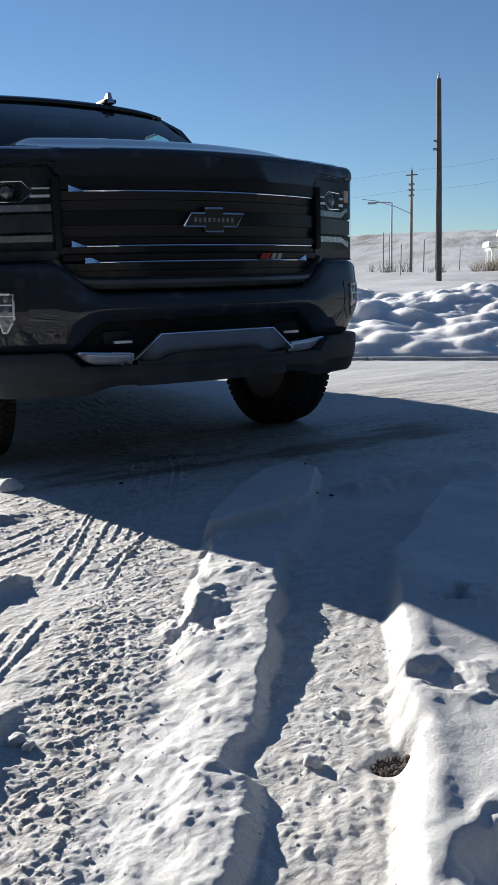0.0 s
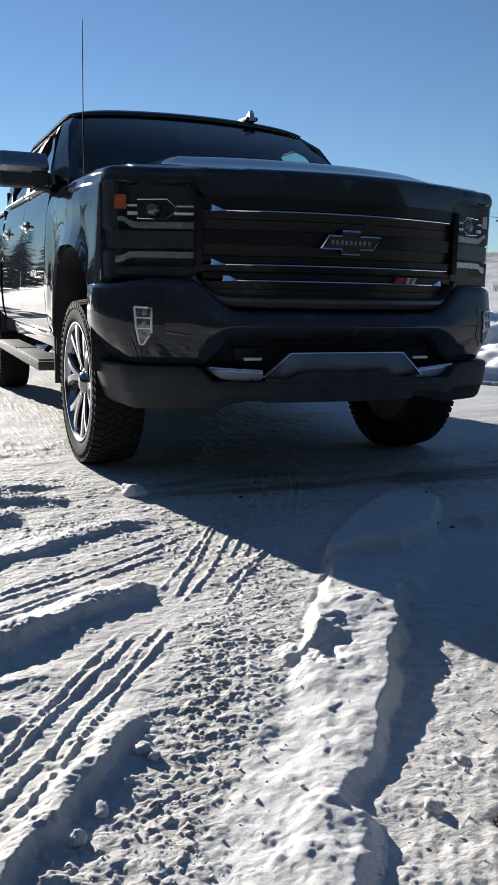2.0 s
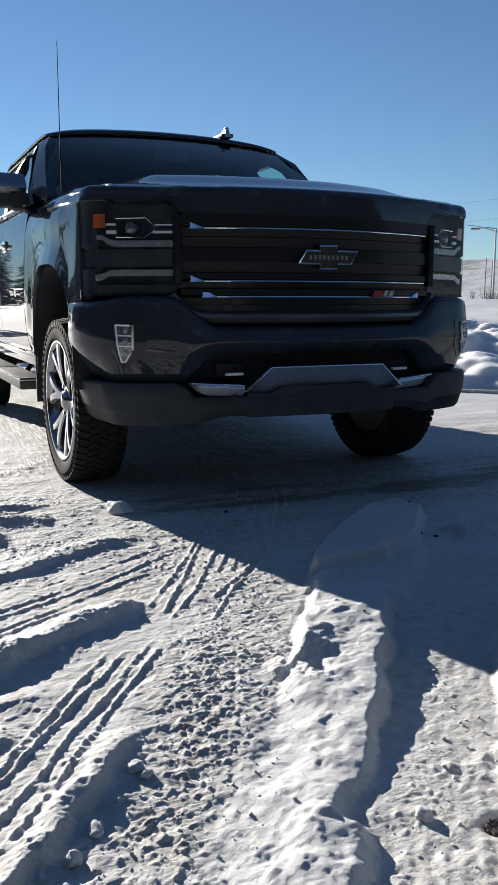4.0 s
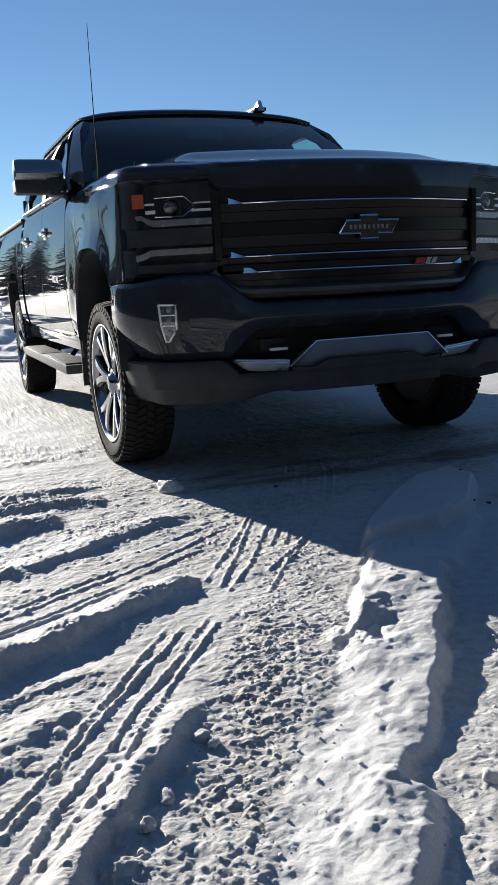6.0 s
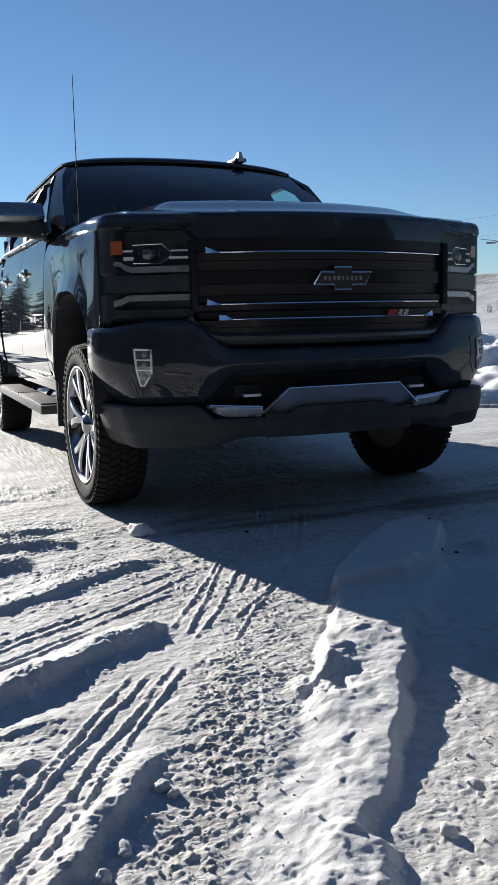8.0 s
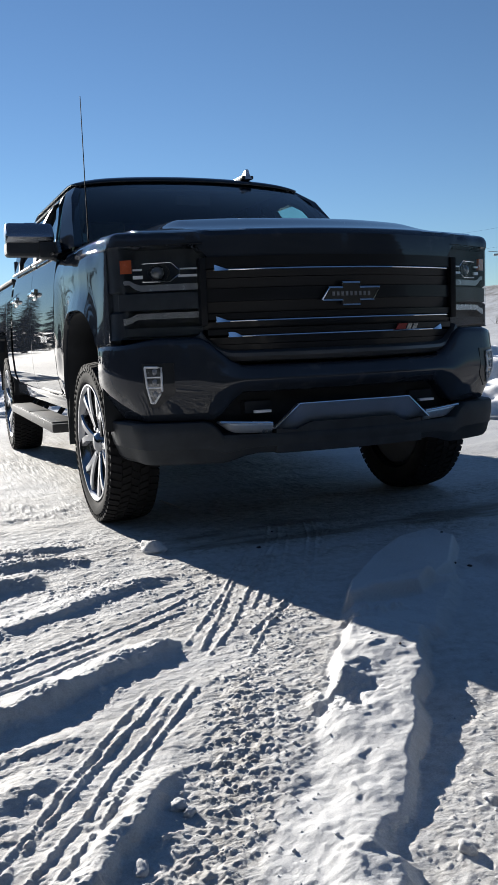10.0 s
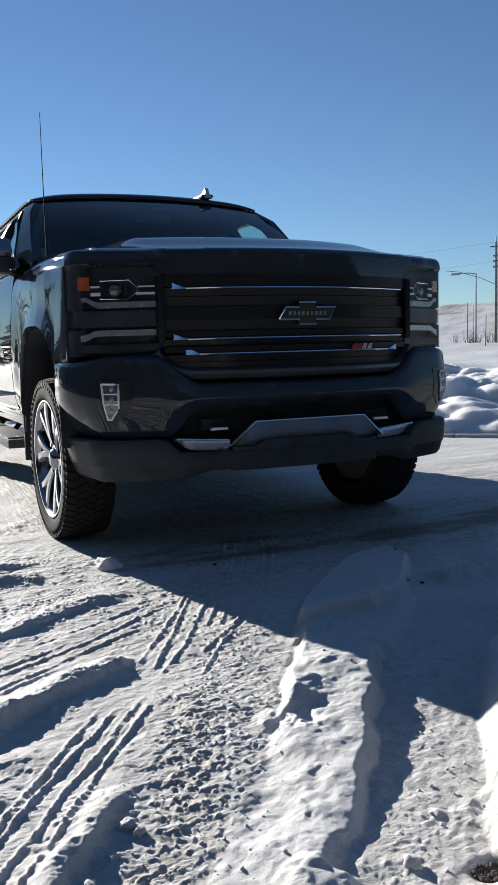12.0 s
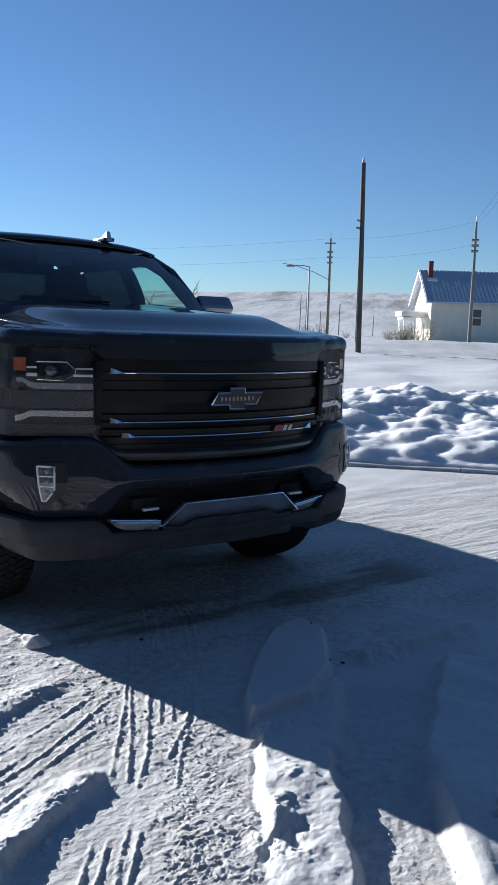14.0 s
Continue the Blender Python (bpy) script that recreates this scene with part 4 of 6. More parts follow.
def build_grille():
    x = np.linspace(-0.66, 0.66, 41)
    back = part("grille", slab(np.stack([np.column_stack([x, nose(x) + 0.10, np.full_like(x, z)]) for z in (0.83, 1.06, 1.285)]),
                               np.stack([np.column_stack([x, nose(x) + 0.13, np.full_like(x, z)]) for z in (0.83, 1.06, 1.285)])), VOID, truck, "black grille with thin chrome bars")
    flat = lambda z: (lambda x: z + 0 * x)
    for z0, z1, o in ((1.228, 1.276, 0.004), (1.085, 1.140, 0.010), (1.008, 1.034, 0.006), (0.941, 0.966, 0.004)):
        strip_front("grille_bar", -0.625, 0.625, flat(z1), flat(z0), o, 0.06, GRILLEBLACK, back)
    for z0, z1 in ((0.862, 0.898), (0.900, 0.930), (0.968, 0.998), (1.036, 1.084), (1.142, 1.184), (1.187, 1.224)):
        strip_front("grille_slat", -0.64, 0.64, flat(z1), flat(z0), 0.020, 0.03, GRILLEBLACK, back, n=21, lean=0.006)
    for z, xe, h in ((1.217, 0.592, 0.0065), (0.997, 0.592, 0.006), (0.931, 0.545, 0.006)):
        for s in (-1, 1):
            flare = (lambda x, z=z, xe=xe, h=h: z + h + 0.020 * np.clip((np.abs(x) - (xe - 0.05)) / 0.05, 0, 1)) if z > 0.95 or s > 0 else (lambda x, z=z, h=h: z + h + 0.016 * np.clip((np.abs(x) - 0.49) / 0.03, 0, 1))
            a, b = sorted((0.0, s * xe))
            bar = part("chrome_bar", tube([(q, float(nose(q)) + 0.001, z + h * 0.5) for q in np.linspace(a, b, 16)], h * 0.55, 8), CHROME, back, "thin chrome bar")
            if s > 0 and z > 0.95:
                continue
            e0, e1 = sorted((s * (xe - 0.055), s * xe))
            strip_front("bar_end", e0, e1, flare, flat(z), -0.003, 0.010, CHROME, bar, n=9, lean=-0.006)
    # frame of the opening
    pl = spline([(-0.668, 0.945), (-0.635, 0.900), (-0.560, 0.853), (-0.40, 0.846), (0, 0.845), (0.40, 0.846), (0.560, 0.853), (0.635, 0.900), (0.668, 0.945)], 61)
    d = np.gradient(pl, axis=0)
    nrm = np.stack([-d[:, 1], d[:, 0]], 1) / np.linalg.norm(d, axis=1, keepdims=True)
    F = []
    for w, o in ((-0.030, 0.05), (-0.016, 0.006), (0.0, -0.010), (0.012, -0.008), (0.022, 0.012), (0.03, 0.06)):
        q = pl + nrm * w
        F.append(np.column_stack([q[:, 0], nose(q[:, 0]) + o, q[:, 1]]))
    part("grille_frame", grid(np.stack(F)), surface("satin_black_trim", (0.075, 0.078, 0.084), 0.34, 0.3, 0.2), back, thick=0.006)
    for s in (-1, 1):
        part("grille_cheek", block((s * 0.640, 0.175, 1.13), (0.03, 0.05, 0.29), 0.01), GRILLEBLACK, back)
    # emblem: bordered cross-like shape, plain
    bow = [(-0.143, 1.076), (-0.110, 1.130), (-0.043, 1.130), (-0.043, 1.151), (0.043, 1.151), (0.043, 1.130), (0.143, 1.130), (0.112, 1.076), (0.043, 1.076), (0.043, 1.055), (-0.043, 1.055), (-0.043, 1.076)]
    put = lambda y0: (lambda u, v, w: (u, y0 - w, v))
    emb = part("emblem", prism(bow, 0.016, put(0.024)), EMBLEM, back, "black emblem with a chrome rim", smooth=0)
    part("rim", tube([(u, 0.007, v) for u, v in bow + bow[:1]], 0.0048, 6), CHROME, emb)
    for k in range(9):
        u = -0.088 + 0.022 * k
        part("bar", prism([(u - 0.006, 1.094), (u - 0.006, 1.112), (u + 0.006, 1.112), (u + 0.006, 1.094)], 0.003, put(0.008)), LENSGREY, emb, smooth=0)
    bad = part("badge", prism([(0.238, 0.937), (0.252, 0.963), (0.300, 0.963), (0.288, 0.937)], 0.008, put(0.036)), BADGERED, back, "red and silver trim badge", smooth=0)
    for x0 in (0.296, 0.326):
        part("bar", prism([(x0, 0.937), (x0 + 0.012, 0.963), (x0 + 0.034, 0.963), (x0 + 0.022, 0.937)], 0.008, put(0.04)), LAMPSILVER, bad, smooth=0)


LAMP_PLAN = spline([(0.632, 0.163), (0.75, 0.218), (0.87, 0.286), (0.950, 0.326), (0.984, 0.356), (1.000, 0.413)], 41)


def build_headlight(sgn):
    P = LAMP_PLAN
    N = plan_normals(P)

    def rows_at(off, zs, i0=0, i1=41):
        out = []
        for z in zs:
            q = P[i0:i1] - N[i0:i1] * (off * (1 - 0.93 * sstep(0.90, 0.975, P[i0:i1, 0])) if off > 0.03 else off + 0 * P[i0:i1, 0])[:, None]
            out.append(np.column_stack([sgn * q[:, 0], q[:, 1], np.broadcast_to(z, len(q))]))
        return np.stack(out)

    def at(x, z, off):
        y = np.interp(x, P[:, 0], P[:, 1])
        return (sgn * x, float(y) + off, z)

    lamp = part("headlight", grid(np.concatenate([rows_at(0.0, [0.936]), rows_at(0.06, [0.945, 1.05]), rows_at(0.02, [1.062, 1.135]), rows_at(0.07, [1.145, 1.24, 1.325]), rows_at(0.0, [1.338])])),
                LAMPBLACK, truck, "smoked headlight with chrome blades", smooth=30)
    part("lens", grid(rows_at(0.001, np.linspace(0.938, 1.336, 7))), LAMPGLASS, lamp)

    def band(name, xa, xb, z0, z1, off, mat, depth=0.012, label=""):
        xs = np.linspace(xa, xb, 15)
        zz0, zz1 = (f(xs) if callable(f) else np.full_like(xs, f) for f in (z0, z1))
        F = np.stack([np.array([at(x, a + t * (b - a), off) for x, a, b in zip(xs, zz0, zz1)]) for t in (0, 0.5, 1)])
        return part(name, slab(F, F + np.array([0, depth, 0])), mat, lamp, label)

    # amber reflector wraps the corner
    i0 = int(np.searchsorted(P[:, 0], 0.905))
    i1 = int(np.searchsorted(P[:, 0], 0.984)) + 1
    part("amber_reflector", slab(rows_at(0.010, [1.222, 1.25, 1.280], i0, i1), rows_at(0.022, [1.222, 1.25, 1.280], i0, i1)), AMBER, lamp, "orange side reflector")
    hexa = [(0.868, 1.262), (0.757, 1.263), (0.722, 1.230), (0.722, 1.212), (0.765, 1.181), (0.868, 1.184)]
    part("projector_frame", tube([at(x, z, 0.016) for x, z in hexa], 0.0027, 6), CHROME, lamp, "chrome outline round the projector")
    bm = bmesh.new()
    bmesh.ops.create_uvsphere(bm, u_segments=20, v_segments=12, radius=0.034)
    bmesh.ops.transform(bm, matrix=Matrix.Translation(at(0.800, 1.222, 0.055)), verts=bm.verts)
    part("projector", bm, FOGDARK, lamp)
    ring = [(0.800 + 0.040 * math.cos(w), 1.222 + 0.036 * math.sin(w)) for w in np.linspace(0, 2 * math.pi, 21)]
    part("projector_ring", tube([at(x, z, 0.035) for x, z in ring], 0.004, 6), GLOSS_BLACK, lamp)
    for xa, xb, z, h in ((0.640, 0.720, 1.231, 0.006), (0.640, 0.728, 1.199, 0.010), (0.870, 0.905, 1.233, 0.008), (0.868, 0.905, 1.198, 0.014)):
        band("chrome_blade", xa, xb, z, z + h, 0.012, SIDINGBRIGHT)
    band("daytime_strip", 0.638, 0.945, lambda x: 1.143 + 0.030 * sstep(0.885, 0.925, x), lambda x: 1.170 + 0.022 * sstep(0.885, 0.925, x), 0.010, LENSGREY, label="frosted grey light strip")
    band("divider", 0.636, 0.968, 1.062, 1.132, 0.012, LAMPBLACK)
    band("lower_strip", 0.638, 0.968, lambda x: 1.022 - 0.022 * sstep(0.89, 0.94, x), lambda x: 1.048 - 0.020 * sstep(0.89, 0.94, x), 0.012, LAMPSILVER, label="silver lower light strip")
    band("lower_lamp", 0.640, 0.97, 0.950, 0.985, 0.016, BLACK)


def build_hood_corner(sgn):
    """Rounded painted panel between the headlight and the top of the hood and fender."""
    P = np.vstack([LAMP_PLAN, [(1.0055, 0.44), (1.0095, 0.47), (1.013, 0.50), (1.018, 0.55)]])
    n = plan_normals(P)
    f = np.linspace(0, 1, len(P))
    sink = 0.016 * (1 - sstep(0.0, 0.30, f)) - 0.003 + 0.012 * sstep(0.86, 1.0, f)
    crest = np.interp(P[:, 1], [0.16, 0.30, 0.36, 0.41, 0.48, 0.56], [1.396, 1.402, 1.405, 1.407, 1.411, 1.416])
    low = 1.338 + 0 * crest
    rows = []
    for o, t in ((0.012, -0.04), (0.0, 0.0), (0.0, 0.30), (0.003, 0.52), (0.010, 0.72), (0.022, 0.87), (0.040, 0.96), (0.065, 1.0), (0.10, 1.01), (0.14, 0.96)):
        q = P - n * (sink + o)[:, None]
        z = low + t * (crest - low)
        if o > 0.06:
            v = np.clip((q[:, 1] - nose(q[:, 0]) - 0.10) / 1.2, 0, 1)
            z = np.maximum(z, np.where(q[:, 0] < 0.87, hood_z(q[:, 0], v), z) + (0.0015 if o < 0.12 else -0.006))
        rows.append(np.column_stack([sgn * q[:, 0], q[:, 1], z]))
    part("hood_corner", grid(np.stack(rows)), PAINT, truck, smooth=60)


def build_fog_light(sgn):
    P = BUMP_PLAN
    N = plan_normals(P)

    def on(u, v, w):
        """A point on the bumper's face, w metres proud of it."""
        o = w - float(np.interp(v, [0.64, 0.69, 0.74, 0.83], [0.030, 0.010, 0.0, 0.0095]))
        i = float(np.interp(u, P[:, 0], np.arange(len(P))))
        nx, ny = (float(np.interp(i, np.arange(len(P)), N[:, k])) for k in (0, 1))
        return (sgn * (u + nx * o), float(bplan(u)) + ny * o, v)

    def panel(inner, outer, z0, z1, front, back):
        F, B = [], []
        for z in np.linspace(z0, z1, 12):
            xs = np.linspace(float(np.interp(z, *inner)), float(np.interp(z, *outer)), 9)
            F.append([on(x, z, front) for x in xs])
            B.append([on(x, z, back) for x in xs])
        return slab(F, B)
    fog = part("fog_light", panel(([0.64, 0.70, 0.83], [0.862, 0.790, 0.792]), ([0.64, 0.83], [0.903, 0.918]), 0.640, 0.830, 0.003, -0.008), GLOSS_BLACK, truck, "slanted fog light with a bright rim", smooth=0)
    lens = [(0.906, 0.816), (0.842, 0.813), (0.842, 0.712), (0.876, 0.660), (0.890, 0.660)]
    part("reflector", panel(([0.657, 0.712, 0.814], [0.876, 0.842, 0.842]), ([0.658, 0.816], [0.890, 0.906]), 0.658, 0.814, 0.006, 0.0), FOGDARK, fog, smooth=0)
    rim = []
    for (u0, v0), (u1, v1) in zip(lens, lens[1:] + lens[:1]):
        rim += [on(u0 + (u1 - u0) * f, v0 + (v1 - v0) * f, 0.007) for f in (0, 0.25, 0.5, 0.75)]
    part("rim", tube(rim + rim[:1], 0.0050, 6), SIDINGBRIGHT, fog)
    for za in (0.772, 0.728):
        part("divider", tube([on(0.907 - (0.816 - za) * 0.06, za, 0.007), on(0.842, za - 0.001, 0.007)], 0.0036, 6), SIDINGBRIGHT, fog)
    for za in (0.794, 0.750, 0.700):
        bm = bmesh.new()
        bmesh.ops.create_uvsphere(bm, u_segments=12, v_segments=8, radius=0.016)
        bmesh.ops.transform(bm, matrix=Matrix.Translation(on(0.866, za, 0.002)) @ Matrix.Diagonal((1, 0.5, 1, 1)), verts=bm.verts)
        part("lens", bm, LENSGREY, fog)



def side_sheet(sgn, ys, ztop, zbot, n=26):
    rows = []
    for t in np.linspace(0, 1, n):
        z = ztop + t * (zbot - ztop)
        x = np.interp(-z, -np.array(SIDE_Z), SIDE_X)
        rows.append(np.column_stack([sgn * x, ys, z]))
    inner = rows[-1].copy()
    inner[:, 0] -= sgn * 0.06
    first = rows[0].copy()
    first[:, 0] -= sgn * 0.05
    return np.stack([first] + rows + [inner])


def belt(y):
    return 1.462 + 0.008 * (np.asarray(y, float) - 1.75)


def up_x(z):
    return np.interp(z, [1.40, 1.46, 1.64, 1.77, 1.88, 1.95], [0.998, 0.990, 0.955, 0.902, 0.830, 0.770])


def build_side(sgn):
    for y0, y1, hy in ((1.757, 2.705, 2.54), (2.715, 3.735, 3.50)):
        ys = np.linspace(y0, y1, 24)
        door = part("door", grid(side_sheet(sgn, ys, belt(ys), np.full_like(ys, 0.61))), PAINT, truck, smooth=32)
        hx = sgn * 1.046
        h = part("door_handle", block((hx, hy, 1.268), (0.030, 0.20, 0.026), 0.011), CHROME, door, "chrome pull handle")
        part("handle_cup", block((sgn * 1.026, hy, 1.265), (0.020, 0.15, 0.075), 0.009), CHROME, h)
        part("window_trim", tube([(sgn * (up_x(belt(q)) + 0.016), q, belt(q) + 0.004) for q in np.linspace(y0 + 0.03, y1 - 0.02, 6)], 0.008), GLOSS_BLACK, door)
        top = 1.868
        if y0 < 2:
            poly = [(1.90, belt(1.9) + 0.01), (2.66, belt(2.6) + 0.01), (2.66, top), (2.30, top), (2.20, top - 0.06)]
        else:
            poly = [(2.80, belt(2.8) + 0.01), (3.50, belt(3.5) + 0.01), (3.60, belt(3.6) + 0.10), (3.52, top - 0.02), (3.42, top), (2.80, top)]
        part("window", prism(poly, 0.004, lambda u, v, w: (sgn * (float(up_x(v)) - 0.012 - w), u, v)), SIDEGLASS if y0 < 2 else PRIVACY, door, "clear side window" if y0 < 2 else "dark tinted side window", smooth=0)
        edge = poly + poly[:1]
        part("window_seal", tube([(sgn * (float(up_x(v)) - 0.008), u, v) for u, v in edge], 0.012, 6), BLACK, door)
    # pillars and roof rail, closed strips between the glass
    def pillar(name, pts):
        F = np.array(pts, float).reshape(2, -1, 3)
        F[..., 0] *= sgn
        B = F.copy()
        B[..., 0] -= sgn * 0.045
        part(name, slab(F, B), PAINT, truck)
    pillar("a_pillar", [[(0.905, 1.67, 1.490), (0.876, 1.84, 1.672), (0.836, 2.02, 1.832), (0.772, 2.19, 1.925)], [(0.962, 1.86, 1.475), (0.926, 1.96, 1.63), (0.882, 2.07, 1.782), (0.820, 2.27, 1.895)]])
    part("pillar_trim", tube([(sgn * (x - 0.045), y + 0.05, z - 0.012) for x, y, z in ((0.905, 1.70, 1.50), (0.876, 1.84, 1.665), (0.836, 2.02, 1.818), (0.772, 2.19, 1.905))], 0.040, 8), LINER, truck)
    part("sail_panel", prism([(1.70, 1.46), (1.90, 1.465), (1.94, 1.51), (1.84, 1.54)], 0.02, lambda u, v, w: (sgn * (float(up_x(v)) + 0.004 - w), u, v)), GLOSS_BLACK, truck, smooth=0)
    for name, ya, yb in (("b_pillar", 2.645, 2.795), ("c_pillar", 3.56, 3.84)):
        zz = np.linspace(1.462, 1.90, 6)
        F = np.stack([np.column_stack([sgn * up_x(zz), np.full_like(zz, q) + (0.0 if name[0] == "b" else 0.0), zz]) for q in (ya, yb)])
        B = F.copy()
        B[..., 0] -= sgn * 0.05
        part(name, slab(F, B), GLOSS_BLACK if name[0] == "b" else PAINT, truck)
    ys = np.linspace(2.27, 3.84, 20)
    F = np.stack([np.column_stack([sgn * np.full_like(ys, up_x(z)), ys, np.full_like(ys, z)]) for z in (1.862, 1.895, 1.925, 1.945)])
    B = F.copy()
    B[..., 0] -= sgn * 0.05
    part("roof_rail", slab(F, B), PAINT, truck)
    # box side
    ys = np.concatenate([np.linspace(3.86, 4.12, 8), np.linspace(4.13, 5.13, 60), np.linspace(5.14, 5.80, 12)])
    zb = np.where((ys > 4.13) & (ys < 5.13), np.maximum(arch_z(ys, REAR_Y, 0.5, 1.06), 0.62), 0.62)
    part("box_side", grid(side_sheet(sgn, ys, np.full_like(ys, 1.455), zb)), PAINT, truck, smooth=32)
    part("box_rail", block((sgn * 0.955, 4.83, 1.462), (0.10, 1.95, 0.03), 0.012), BLACK, truck)
    part("box_inner_wall", block((sgn * 0.86, 4.83, 1.16), (0.03, 1.90, 0.60), 0.01), PAINT, truck)
    part("tail_lamp", block((sgn * 0.985, 5.79, 1.22), (0.10, 0.08, 0.40), 0.03), TAILRED, truck, "red tail lamp")
    # rocker and running board
    part("rocker", block((sgn * 0.955, 2.75, 0.585), (0.10, 2.35, 0.09), 0.03), PAINT, truck)
    board = part("running_board", block((sgn * 1.005, 2.73, 0.432), (0.18, 2.02, 0.055), 0.014), STEPGREY, truck, "snow-dusted aluminium running board")
    for q in (2.24, 3.22):
        part("tread_pad", block((sgn * 1.012, q, 0.462), (0.145, 0.93, 0.012), 0.004), STEPGREY, board)
    for q in np.linspace(1.85, 3.6, 4):
        part("bracket", tube([(sgn * 0.96, q, 0.43), (sgn * 0.90, q, 0.50), (sgn * 0.86, q, 0.60)], 0.016), BLACK, board)
    flap = [(0.76, 0.35), (1.025, 0.35), (1.03, 0.62), (0.98, 0.80), (0.76, 0.80)]
    part("mud_flap", prism(flap, 0.02, lambda u, v, w: (sgn * u, 1.53 + w + 0.05 * (0.8 - v), v)), BLACK, truck, smooth=0)
    # mirror
    mc = Vector((sgn * 1.115, 1.955, 1.548))
    m = part("door_mirror", block(mc + Vector((0, 0.02, -0.042)), (0.290, 0.150, 0.088), 0.032, seg=3), BLACK, truck, "door mirror with a bright cap")
    part("mirror_cap", block(mc + Vector((0.004 * sgn, -0.012, 0.034)), (0.285, 0.115, 0.125), 0.045, Matrix.Rotation(radians(-38), 4, "X"), 4), MIRRORCAP, m, "bright metal mirror cap")
    part("mirror_glass", block(mc + Vector((0, 0.076, -0.005)), (0.24, 0.012, 0.14), 0.004), MIRROR, m)
    part("mirror_arm", block((sgn * 0.975, 1.945, 1.495), (0.20, 0.13, 0.10), 0.03), BLACK, m)
    # small emblem on the front door: two plain bars
    part("door_badge", prism([(2.02, 0.945), (2.02, 0.985), (2.10, 0.985), (2.10, 0.945)], 0.004, lambda u, v, w: (sgn * (1.042 + w), u, v)), LAMPSILVER, truck, "silver door badge", smooth=0)
    part("door_badge", prism([(2.12, 0.950), (2.12, 0.980), (2.26, 0.980), (2.26, 0.950)], 0.004, lambda u, v, w: (sgn * (1.042 + w), u, v)), LAMPSILVER, truck, "silver door badge", smooth=0)


def roof_z(x, y):
    a = np.abs(x) / 0.811
    return 2.022 - 0.035 * a ** 2 - 0.048 * a ** 8 - 0.03 * np.clip((y - 3.6) / 0.25, 0, 1) ** 2


def glass_point(u, t):
    """On the windshield: u across from -1 to 1, t from the foot to the top."""
    lo = Vector((0.905 * u, 1.385 + 0.29 * u * u, 1.535 - 0.035 * u * u))
    hi = Vector((0.768 * u, 2.140 + 0.05 * u * u, 1.960 - 0.028 * u * u - 0.012 * u ** 8))
    p = lo.lerp(hi, t)
    return p + Vector((0.02 * u, -0.02, 0.02)) * math.sin(math.pi * t)


